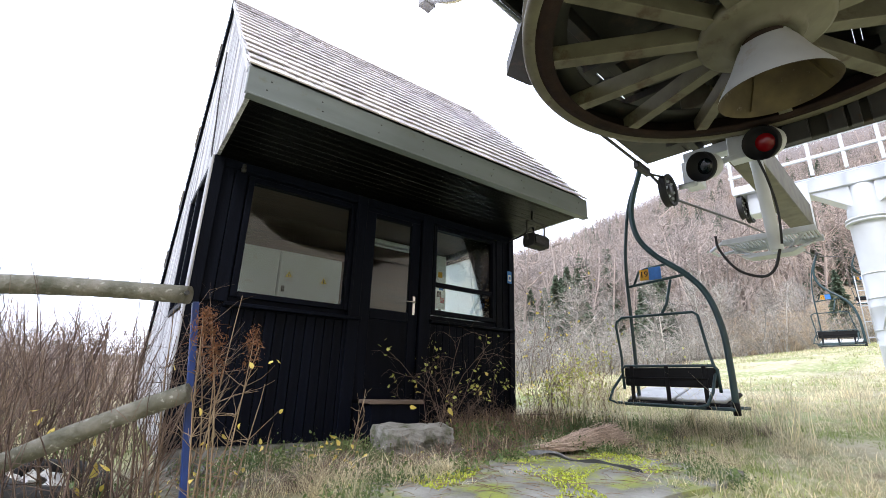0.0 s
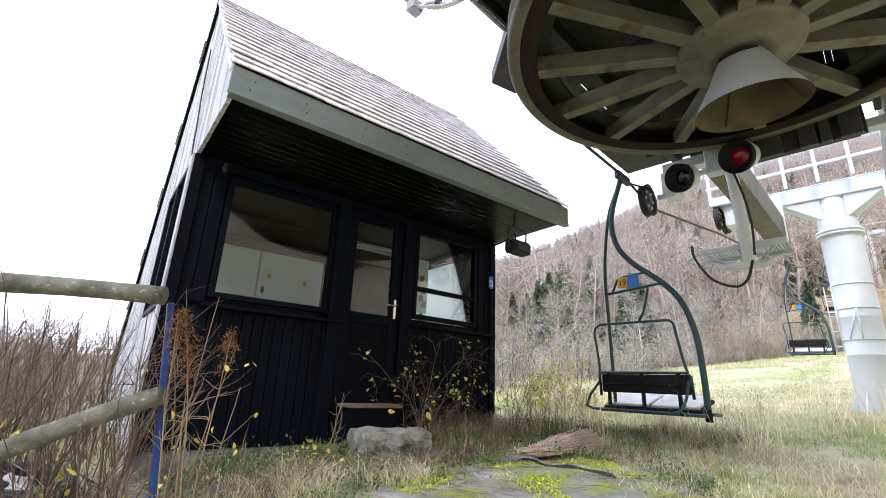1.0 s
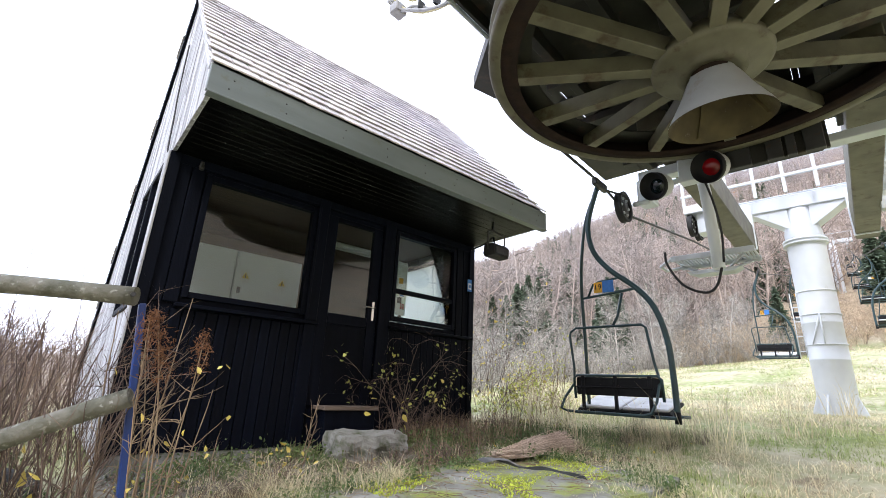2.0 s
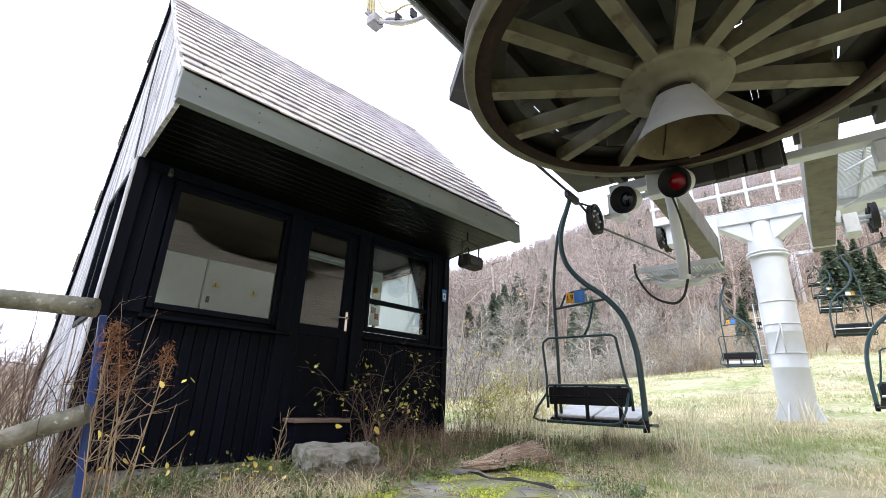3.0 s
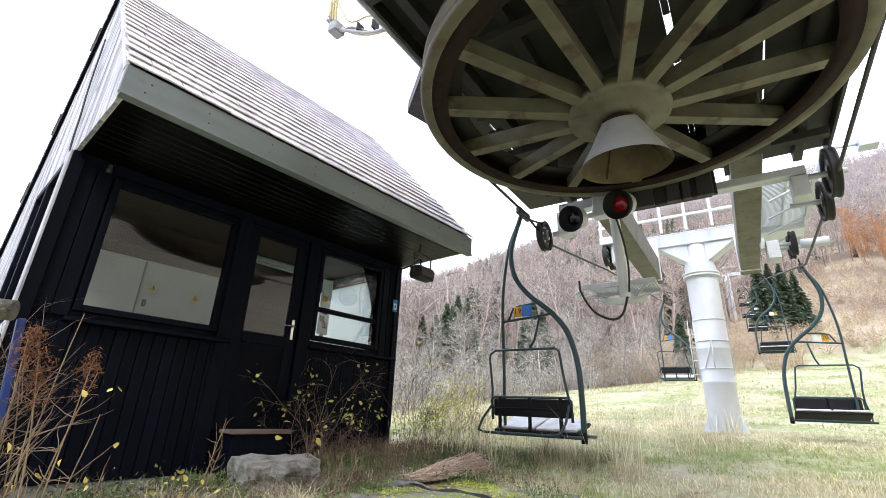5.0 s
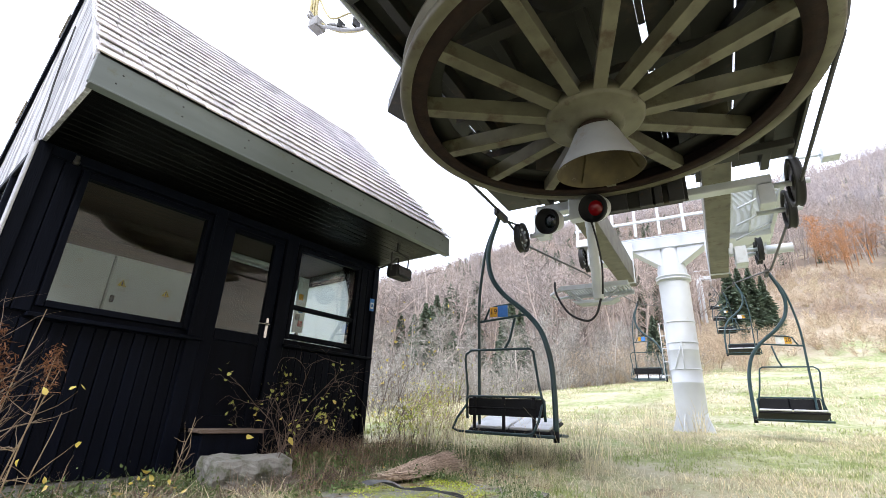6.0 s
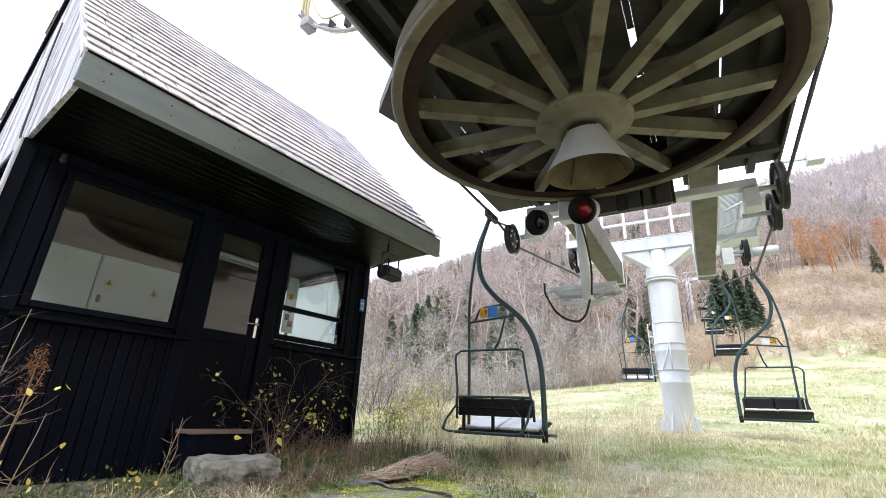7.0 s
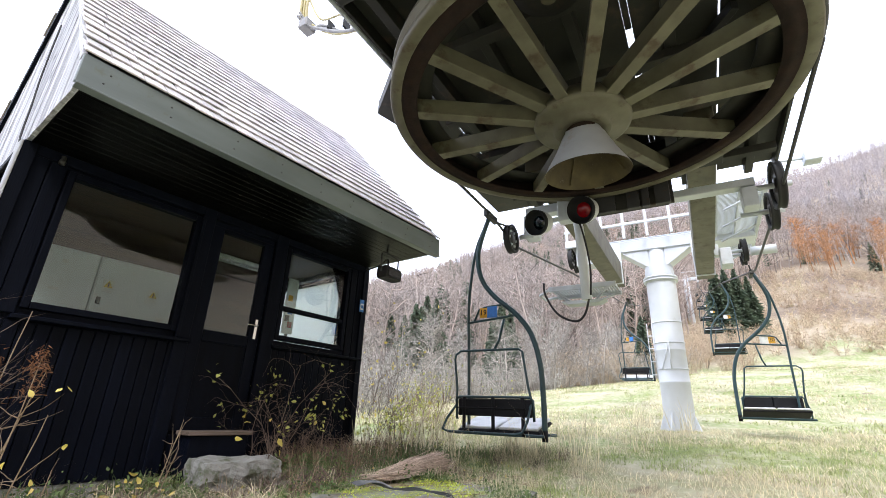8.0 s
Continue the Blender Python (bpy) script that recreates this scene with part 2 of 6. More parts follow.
gbt, gbp = gn.new("ShaderNodeTexNoise"), gn.new("ShaderNodeBump")
gbt.inputs["Scale"].default_value, gbt.inputs["Detail"].default_value = 22, 8
gbp.inputs["Strength"].default_value, gbp.inputs["Distance"].default_value = 0.8, 0.05
gl.new(gtc.outputs["Object"], gbt.inputs["Vector"])
gl.new(gbt.outputs[0], gbp.inputs["Height"])
gl.new(gbp.outputs[0], gb.inputs["Normal"])

# ---- mesh helpers ----


class Geo:
    """Collects vertices and faces for one mesh."""

    def __init__(self):
        self.v, self.f, self.s = [], [], []

    def add(self, verts, faces, smooth=False):
        k = len(self.v)
        self.v.extend(tuple(p) for p in verts)
        self.f.extend(tuple(k + i for i in f) for f in faces)
        self.s.extend([smooth] * len(faces))
        return self

    def box(self, lo, hi, c=0.004, m=None):
        """A box with chamfered edges."""
        lo, hi = [min(a, b) for a, b in zip(lo, hi)], [max(a, b) for a, b in zip(lo, hi)]
        c = min(c, *(0.3 * (b - a) for a, b in zip(lo, hi)))
        vs, ix = [], {}
        for sx in (0, 1):
            for sy in (0, 1):
                for sz in (0, 1):
                    for ax in range(3):
                        p = []
                        for k, s in enumerate((sx, sy, sz)):
                            e = (lo, hi)[s][k]
                            p.append(e if k == ax else e + (c if s == 0 else -c))
                        ix[sx, sy, sz, ax] = len(vs)
                        vs.append(Vector(p))
        fs = []
        for ax in range(3):
            a, b = [k for k in range(3) if k != ax]
            for s in (0, 1):
                ring = []
                for i, j in ((0, 0), (1, 0), (1, 1), (0, 1)):
                    key = [0, 0, 0]
                    key[ax], key[a], key[b] = s, i, j
                    ring.append(ix[(*key, ax)])
                flip = (s == 0) != (ax == 1)
                fs.append(ring[::-1] if flip else ring)
            for i in (0, 1):
                for j in (0, 1):
                    k0, k1 = [0, 0, 0], [0, 0, 0]
                    k0[a], k0[b], k0[ax] = i, j, 0
                    k1[a], k1[b], k1[ax] = i, j, 1
                    q = [ix[(*k0, a)], ix[(*k1, a)], ix[(*k1, b)], ix[(*k0, b)]]
                    n = (vs[q[1]] - vs[q[0]]).cross(vs[q[2]] - vs[q[0]])
                    mid = sum((vs[t] for t in q), Vector()) / 4 - (Vector(lo) + Vector(hi)) / 2
                    fs.append(q if n.dot(mid) > 0 else q[::-1])
        for sx in (0, 1):
            for sy in (0, 1):
                for sz in (0, 1):
                    q = [ix[sx, sy, sz, k] for k in range(3)]
                    fs.append(q if (sx + sy + sz) % 2 else q[::-1])
        if m is not None:
            vs = [m @ p for p in vs]
        return self.add(vs, fs)

    def prism(self, outline, a, b, axis=0, m=None):
        """An outline in the two other axes, pushed from a to b along the axis."""
        def put(p, h):
            q = list(p)
            q.insert(axis, h)
            return Vector(q)
        vs = [put(p, a) for p in outline] + [put(p, b) for p in outline]
        n = len(outline)
        fs = [tuple(range(n))[::-1], tuple(range(n, 2 * n))] + [(i, (i + 1) % n, n + (i + 1) % n, n + i) for i in range(n)]
        if m is not None:
            vs = [m @ p for p in vs]
        return self.add(vs, fs)

    def tube(self, pts, r, n=8, closed=False, m=None, caps=True):
        """A round tube along points; r a number or one for each point."""
        pts = [Vector(p) for p in pts]
        if m is not None:
            pts = [m @ p for p in pts]
        rs = [r] * len(pts) if isinstance(r, (int, float)) else r
        k, up = len(pts), Vector((0.31, 0.17, 0.93))
        vs, fs = [], []
        for i, p in enumerate(pts):
            a = pts[i - 1] if i or closed else p
            b = pts[(i + 1) % k] if i < k - 1 or closed else p
            d = (b - a).normalized()
            x = d.cross(up)
            if x.length < 0.05:
                x = d.cross(Vector((1, 0, 0)))
            x.normalize()
            y = d.cross(x)
            if i:
                px = last - d * last.dot(d)
                if px.length > 1e-4:
                    x = px.normalized()
                    y = d.cross(x)
            last = x
            vs += [p + rs[i] * (math.cos(2 * math.pi * j / n) * x + math.sin(2 * math.pi * j / n) * y) for j in range(n)]
        for i in range(k if closed else k - 1):
            o, q = i * n, ((i + 1) % k) * n
            fs += [(o + j, o + (j + 1) % n, q + (j + 1) % n, q + j) for j in range(n)]
        self.add(vs, fs, True)
        if caps and not closed and n > 3:
            s = len(self.v) - len(vs)
            self.f += [tuple(s + j for j in range(n))[::-1], tuple(s + (k - 1) * n + j for j in range(n))]
            self.s += [False, False]
        return self

    def lathe(self, prof, n=32, m=None, closed=False, smooth=True):
        """A profile of (radius, height) turned round z."""
        vs = [Vector((r * math.cos(2 * math.pi * j / n), r * math.sin(2 * math.pi * j / n), z)) for r, z in prof for j in range(n)]
        if m is not None:
            vs = [m @ p for p in vs]
        k = len(prof)
        fs = [(i * n + j, i * n + (j + 1) % n, ((i + 1) % k) * n + (j + 1) % n, ((i + 1) % k) * n + j) for i in range(k if closed else k - 1) for j in range(n)]
        return self.add(vs, fs, smooth)

    def mesh(self, name, mat):
        me = bpy.data.meshes.new(name)
        me.from_pydata(self.v, [], self.f)
        me.polygons.foreach_set("use_smooth", self.s)
        if mat:
            me.materials.append(mat)
        me.update()
        return me


def smooth_path(pts, steps=6):
    """A rounded line through the points (Catmull-Rom)."""
    p = [Vector(q) for q in pts]
    p = [2 * p[0] - p[1], *p, 2 * p[-1] - p[-2]]
    out = []
    for i in range(1, len(p) - 2):
        for s in range(steps):
            t = s / steps
            a, b, c, d = p[i - 1], p[i], p[i + 1], p[i + 2]
            out.append(0.5 * (2 * b + (c - a) * t + (2 * a - 5 * b + 4 * c - d) * t * t + (3 * b - a - 3 * c + d) * t ** 3))
    return out + [p[-2]]


def part(name, geo, mat, parent=None, label=""):
    """Links a mesh as one object under a thing or a part."""
    ob = new(name, geo if isinstance(geo, bpy.types.Mesh) else geo.mesh(name, mat))
    if parent:
        ob.parent = parent
    return tagged(ob, label)


def thing(name, m, label, category, group="", kind=""):
    ob = new(name)
    ob.empty_display_size = 0.2
    ob.matrix_world = m
    return tagged(ob, label, category, group, kind)


def numbers_mesh(text, size, mat):
    """Raised letters as a mesh, upright in the xz plane, facing -y."""
    cu = bpy.data.curves.new("digits", "FONT")
    cu.body, cu.size, cu.extrude, cu.align_x, cu.align_y = text, size, 0.002, "CENTER", "CENTER"
    tmp = bpy.data.objects.new("digits", cu)
    me = bpy.data.meshes.new_from_object(tmp)
    bpy.data.objects.remove(tmp)
    me.transform(Matrix.Rotation(radians(90), 4, "X"))
    me.materials.clear()
    me.materials.append(mat)
    return me


rnd = random.Random(7)
ID = Matrix.Identity(4)

# ---- the ground: one sheet from underfoot to the mountain ----
EYE_X, EYE_Y = 0.235, 0.1
AZ = [-180, -120, -60, -12, -4, 6, 20, 30, 38, 46, 60, 80, 110, 180]
# bearings -180 to -60: unseen hill, raised to block sky light and window reflections
SLOPES = {14: None,
          40: [.30, .30, .25, .085, .088, .085, .055, .035, .03, .025, .0, .0, -.01, .02],
          65: [.42, .42, .40, .145, .165, .15, .125, .11, .10, .08, .04, .0, -.01, .02],
          120: [.52, .52, .52, .225, .27, .25, .26, .22, .20, .17, .10, .02, .0, .02],
          220: [.60, .60, .60, .31, .34, .385, .375, .325, .28, .235, .14, .03, .01, .02],
          600: [.62, .62, .62, .455, .44, .43, .41, .34, .24, .16, .10, .03, .02, .02]}
RADII = [40, 65, 120, 220, 600]


def ground_z(x, y):
    dx, dy = np.asarray(x, float) - EYE_X, np.asarray(y, float) - EYE_Y
    r, az = np.hypot(dx, dy), np.degrees(np.arctan2(dy, dx))
    plane = 0.71 + 0.051 * np.clip(x, -8, 30) + 0.004 * np.clip(y, -10, 20)
    s = [np.interp(az, AZ, SLOPES[k]) for k in RADII]
    z = [1.5 + k * v for k, v in zip(RADII, s)]
    far = np.where(r < 65, z[0] + (z[1] - z[0]) * (r - 40) / 25,
                   np.where(r < 120, z[1] + (z[2] - z[1]) * (r - 65) / 55,
                            np.where(r < 220, z[2] + (z[3] - z[2]) * (r - 120) / 100, z[3] + (z[4] - z[3]) * np.clip((r - 220) / 380, 0, 1.2))))
    k = np.clip((r - 14) / 26, 0, 1)
    blend = plane + (z[0] - plane) * k * k * (3 - 2 * k)
    bumps = 0.025 * np.sin(2.1 * x + 0.7 * y) * np.sin(1.7 * y - 0.4 * x) * np.clip(r / 4, 0, 1) + 0.10 * np.sin(0.31 * x + 1) * np.sin(0.27 * y) * np.clip((r - 10) / 20, 0, 1)
    return np.where(r < 40, blend, far) + bumps


rings = np.concatenate([[0.0], np.geomspace(0.25, 2500, 150)])
ang = np.linspace(0, 2 * np.pi, 241)[:-1]
gx = EYE_X + rings[:, None] * np.cos(ang)
gy = EYE_Y + rings[:, None] * np.sin(ang)
gz = ground_z(gx, gy)
gv = np.stack([gx, gy, gz], -1).reshape(-1, 3)
nr, na = len(rings), len(ang)
gf = [(i * na + j, (i + 1) * na + j, (i + 1) * na + (j + 1) % na, i * na + (j + 1) % na) for i in range(nr - 1) for j in range(na)]
gm = bpy.data.meshes.new("ground")
gm.from_pydata(gv.tolist(), [], gf)
gm.polygons.foreach_set("use_smooth", [True] * len(gf))
gm.materials.append(M_GROUND)
rr = np.hypot(gv[:, 0] - EYE_X, gv[:, 1] - EYE_Y)
aa = np.degrees(np.arctan2(gv[:, 1] - EYE_Y, gv[:, 0] - EYE_X))
# litter starts close in on the unseen hill, to dim its window reflection
edge = np.interp(aa, [-60, -28, -20, -3, 8, 20, 30, 45, 60], [10, 14, 62, 48, 42, 36, 26, 17, 12]) + 4 * np.sin(aa * 0.9)
wa = gm.attributes.new("wooded", "FLOAT", "POINT")
wa.data.foreach_set("value", np.clip((rr - edge) / 6, 0, 1).astype(np.float32))
# mask of the darkened strip before the hut, soil and painted shade together
foot_mask = np.clip((gv[:, 0] - 0.2) / 0.5, 0, 1) * np.clip((5.4 - gv[:, 0]) / 0.8, 0, 1) * np.clip((gv[:, 1] - 3.05 + 0.15 * np.sin(6 * gv[:, 0])) / 0.5, 0, 1) * np.clip((5.0 - gv[:, 1]) / 0.3, 0, 1)
ba = gm.attributes.new("soil_and_shade", "FLOAT", "POINT")
ba.data.foreach_set("value", foot_mask.astype(np.float32))
ground = tagged(new("ground", gm), "autumn meadow of green and straw-coloured grass rising to wooded slopes", "ground", kind="structure")

# ---- operator hut ----
X0, X1, YW, ZF = 0.69, 4.53, 4.56, 1.27
EAVE_Y, EAVE_Z, RIDGE_Y, RIDGE_Z, SOFFIT = 3.33, 3.66, 5.57, 6.08, 3.45
REAR_Y, REAR_Z = 9.0, 1.55
hut = thing("operator_hut", pose(X0, YW, 0.9), "black-stained timber lift operator hut with a steep shingled roof", "hut")


def hut_part(name, geo, mat, parent=None, label=""):
    """A part built in world metres, hung under the hut or one of its parts."""
    me = geo if isinstance(geo, bpy.types.Mesh) else geo.mesh(name, mat)
    if parent is None:
        me.transform(Matrix.Translation((-X0, -YW, -0.9)))
        parent = hut
    elif parent.parent is not None:
        me.transform(Matrix.Translation((-X0, -YW, -0.9)))
    return part(name, me, mat, parent, label)


front_wall = None
for lo, hi in (((X0, 0.88), (1.00, SOFFIT)), ((1.00, 0.88), (2.14, 2.15)), ((1.00, 3.33), (2.14, SOFFIT)), ((2.14, 0.88), (2.27, SOFFIT)),
               ((2.27, 0.88), (3.01, ZF)), ((2.27, 3.31), (3.01, SOFFIT)), ((3.01, 0.88), (3.19, SOFFIT)), ((3.19, 0.88), (4.22, 2.22)),
               ((3.19, 3.36), (4.22, SOFFIT)), ((4.22, 0.88), (X1, SOFFIT))):
    piece = Geo().box((lo[0], YW + 0.02, lo[1]), (hi[0], YW + 0.12, hi[1]), 0.001)
    made = hut_part("wall_panel" if front_wall else "front_wall", piece, M_BLACKWOOD, front_wall)
    front_wall = front_wall or made
# vertical cladding boards, tongue and groove
BW = 0.096


def board_run(x0, x1, z0, z1):
    n = max(1, round((x1 - x0) / BW))
    w = (x1 - x0) / n
    me = Geo().box((-w / 2 + 0.003, -0.014, 0), (w / 2 - 0.003, 0.014, z1 - z0), 0.006).mesh("board", M_BLACKWOOD)
    for i in range(n):
        b = new("board", me)
        b.parent = front_wall
        b.location = (x0 + w * (i + 0.5) - X0, 0.006 + rnd.uniform(-0.002, 0.002), z0 - 0.9)


board_run(X0 + 0.06, 2.20, 0.90, 2.05)
board_run(3.08, X1 - 0.06, 0.90, 2.12)
board_run(X0 + 0.06, 0.99, 2.10, SOFFIT)
board_run(4.24, X1 - 0.06, 2.17, SOFFIT)
board_run(2.27, 3.01, 0.90, 1.24)
for x, z0, z1, w in ((2.205, 0.9, SOFFIT, 0.13), (3.10, 0.9, SOFFIT, 0.16)):
    hut_part("jamb_post", Geo().box((x - w / 2, YW - 0.03, z0), (x + w / 2, YW + 0.02, z1), 0.006), M_BLACKWOOD)
for x in (X0, X1):
    s = 1 if x == X0 else -1
    hut_part("corner_board", Geo().box((x - 0.02 * s, YW - 0.035, 0.88), (x + 0.075 * s, YW + 0.02, SOFFIT), 0.006), M_BLACKWOOD)
for x0, x1, z in ((0.96, 2.28, 2.06), (3.16, 4.52, 2.125)):
    hut_part("sill", Geo().box((x0, YW - 0.075, z), (x1, YW + 0.02, z + 0.035), 0.006), M_BLACKWOOD)
hut_part("head_board", Geo().box((X0 + 0.02, YW - 0.025, 3.36), (X1 - 0.02, YW + 0.02, SOFFIT), 0.006), M_BLACKWOOD)


def window(x0, x1, z0, z1, bars=(), label=""):
    f = Geo()
    t = 0.055
    f.box((x0, YW - 0.02, z0), (x0 + t, YW + 0.07, z1), 0.006).box((x1 - t, YW - 0.02, z0), (x1, YW + 0.07, z1), 0.006)
    f.box((x0 + t, YW - 0.02, z0), (x1 - t, YW + 0.07, z0 + t), 0.006).box((x0 + t, YW - 0.02, z1 - t), (x1 - t, YW + 0.07, z1), 0.006)
    for z in bars:
        f.box((x0 + t, YW - 0.012, z - 0.025), (x1 - t, YW + 0.06, z + 0.025), 0.006)
    w = hut_part("window", f, M_BLACKWOOD, None, label)
    zs = [z0 + t, *bars, z1 - t]
    for a, b in zip(zs, zs[1:]):
        p = hut_part("pane", Geo().box((x0 + t - 0.005, YW + 0.02, a), (x1 - t + 0.005, YW + 0.026, b), 0.0005), M_GLASS, w)
        p.visible_shadow = False


window(1.00, 2.14, 2.15, 3.33, label="wide fixed window in a black frame")
window(3.19, 4.22, 2.23, 3.35, bars=(2.60,), label="two-pane window in a black frame")
# strips beside the wide window
hut_part("shutter_rail", Geo().box((2.13, YW - 0.05, 2.10), (2.165, YW - 0.03, 3.34), 0.004), M_BLACKWOOD)
# door with a glazed upper half
DX0, DX1 = 2.275, 3.005
door = hut_part("door", Geo().box((2.40, YW + 0.012, ZF + 0.12), (2.885, YW + 0.045, 2.10), 0.003), M_BLACKWOOD, None, "black door with a glazed upper half, closed")
for nm, lo, hi in (("stile", (DX0, ZF), (2.40, 3.305)), ("stile", (2.885, ZF), (DX1, 3.305)), ("top_rail", (2.40, 3.255), (2.885, 3.305)), ("lock_rail", (2.40, 2.10), (2.885, 2.215)), ("bottom_rail", (2.40, ZF), (2.885, ZF + 0.12))):
    hut_part(nm, Geo().box((lo[0], YW, lo[1]), (hi[0], YW + 0.055, hi[1]), 0.005), M_BLACKWOOD, door)
p = hut_part("pane", Geo().box((2.395, YW + 0.02, 2.21), (2.89, YW + 0.026, 3.26), 0.0005), M_GLASS, door)
p.visible_shadow = False
g = Geo().box((2.932, YW - 0.012, 2.19), (2.966, YW, 2.41), 0.004)
g.tube(smooth_path([(2.95, YW - 0.01, 2.335), (2.95, YW - 0.05, 2.335), (2.90, YW - 0.055, 2.335), (2.83, YW - 0.052, 2.333)], 4), 0.009, 8)
hut_part("door_handle", g, M_CHROME, door, "chrome lever handle on a long plate")

# gable walls of upright weathered boards
GAB = [(YW + 0.02, 0.88), (YW + 0.02, SOFFIT), (EAVE_Y + 0.04, SOFFIT), (EAVE_Y + 0.04, EAVE_Z - 0.06), (RIDGE_Y, RIDGE_Z - 0.10), (REAR_Y - 0.05, REAR_Z), (REAR_Y - 0.05, 0.8)]


def gable_span(y):
    """Lower and upper height of the gable at a depth."""
    top = EAVE_Z - 0.06 + (y - EAVE_Y - 0.04) / (RIDGE_Y - EAVE_Y - 0.04) * (RIDGE_Z - EAVE_Z - 0.04) if y < RIDGE_Y else RIDGE_Z - 0.10 + (y - RIDGE_Y) / (REAR_Y - 0.05 - RIDGE_Y) * (REAR_Z - RIDGE_Z + 0.10)
    return (SOFFIT if y < YW else 0.85), top


WIN_L = (4.74, 5.92, 2.05, 3.42)
for x, side in ((X0, -1), (X1, 1)):
    wy0, wy1, wz0, wz1 = WIN_L if side < 0 else (4.78, 6.7, 2.25, 3.40)
    g = Geo()
    xa, xb = (x + 0.012, x + 0.09) if side < 0 else (x - 0.09, x - 0.012)
    ys = [EAVE_Y + 0.06, YW - 0.001, wy0, wy1, RIDGE_Y if not wy0 < RIDGE_Y < wy1 else wy1, REAR_Y - 0.06]
    ys = sorted(set(ys + [RIDGE_Y]))
    for a, b in zip(ys, ys[1:]):
        la, ta = gable_span(a + 1e-4)
        lb, tb = gable_span(b - 1e-4)
        if wy0 - 1e-6 <= a and b <= wy1 + 1e-6:
            g.prism([(a, la), (b, la), (b, wz0), (a, wz0)], xa, xb)
            g.prism([(a, wz1), (b, wz1), (b, tb - 0.01), (a, ta - 0.01)], xa, xb)
        else:
            g.prism([(a, la), (b, lb), (b, tb - 0.01), (a, ta - 0.01)], xa, xb)
    wall = hut_part("gable_wall", g, M_GREYWOOD, None, "weathered silver-grey vertical boards")
    y, w = EAVE_Y + 0.05, 0.115
    while y < REAR_Y - 0.2:
        la, ta = gable_span(y)
        lb, tb = gable_span(y + w)
        xs = (x - 0.012, x + 0.012) if side < 0 else (x - 0.012, x + 0.012)
        lo = max(la, lb) if y + w < YW else (0.85 if y > YW - 0.05 else SOFFIT)
        pieces = [(lo, None)]
        if y + w > wy0 and y < wy1:
            pieces = [(lo, wz0), (wz1, None)]
        for z0, z1 in pieces:
            j = rnd.uniform(-0.002, 0.002)
            q = [(y + 0.003, z0), (y + w - 0.003, z0), (y + w - 0.003, z1 or tb), (y + 0.003, z1 or ta)]
            b = hut_part("board", Geo().prism(q, xs[0] + j, xs[1] + j), M_GREYWOOD, wall)
        y += w
    f = Geo()
    t = 0.06
    bars = (((wy0 + wy1) / 2 - 0.025, wz0 + t), ((wy0 + wy1) / 2 + 0.025, wz1 - t)) if side < 0 else ((wy0 + 0.24, wz0 + t), (wy0 + 0.30, wz1 - t))
    for a, b in (((wy0, wz0), (wy0 + t, wz1)), ((wy1 - t, wz0), (wy1, wz1)), ((wy0 + t, wz0), (wy1 - t, wz0 + t)), ((wy0 + t, wz1 - t), (wy1 - t, wz1)), bars):
        f.box((x - 0.03, a[0], a[1]), (x + 0.03, b[0], b[1]), 0.005)
    win = hut_part("window", f, M_BLACKWOOD, None, "dark gable window")
    p = hut_part("pane", Geo().box((x - 0.004, wy0 + t, wz0 + t), (x + 0.004, wy1 - t, wz1 - t), 0.0005), M_GLASS if side < 0 else M_DUSTY, win)
    p.visible_shadow = False
# pale corner strip beside the front boards
hut_part("corner_strip", Geo().box((X0 - 0.04, YW - 0.04, 0.9), (X0 - 0.021, YW + 0.10, SOFFIT - 0.01), 0.004), M_GREYWOOD, None, "pale weathered corner strip")
# slack cable on the gable
hut_part("gable_cable", Geo().tube(smooth_path([(X0 - 0.02, 4.62, 3.42), (X0 - 0.03, 4.75, 3.55), (X0 - 0.03, 4.9, 3.95), (X0 - 0.03, 5.1, 4.4), (X0 - 0.025, 5.3, 5.1)], 5), 0.008, 6), M_RUBBER)

# roof: two slabs, shingles, fascia, soffit
sl = Vector((0, RIDGE_Y - EAVE_Y, RIDGE_Z - EAVE_Z))
SL = sl.length
sl.normalize()
nf = Vector((0, -sl.z, sl.y))
rl = Vector((0, REAR_Y - RIDGE_Y, REAR_Z - RIDGE_Z))
RL = rl.length
rl.normalize()
nb = Vector((0, -rl.z, rl.y))
RX0, RX1 = X0 - 0.03, X1 + 0.04
e0, r0, b0 = Vector((0, EAVE_Y, EAVE_Z)), Vector((0, RIDGE_Y, RIDGE_Z)), Vector((0, REAR_Y, REAR_Z))
yz = lambda v: (v.y, v.z)
g = Geo()
g.prism([yz(e0 - nf * 0.07), yz(e0 - nf * 0.012), yz(r0 - nf * 0.012), yz(r0 - Vector((0, 0, 0.12)))], RX0 + 0.02, RX1 - 0.02)
g.prism([yz(r0 - Vector((0, 0, 0.12))), yz(r0 - nb * 0.012), yz(b0 - nb * 0.012), yz(b0 - nb * 0.08)], RX0 + 0.02, RX1 - 0.02)
roof = hut_part("roof", g, M_RAFTER, None, "steep roof of weathered grey-brown shingles")
g = Geo().box((RX0 - 0.01, EAVE_Y - 0.04, SOFFIT - 0.03), (RX1, EAVE_Y, EAVE_Z - 0.015), 0.006)
fascia = hut_part("fascia", g, M_FASCIA, None, "grey-painted fascia board, slightly dented")
hut_part("drip_strip", Geo().box((RX0, EAVE_Y - 0.055, SOFFIT - 0.045), (RX1, EAVE_Y + 0.03, SOFFIT - 0.03), 0.003), M_FASCIA)
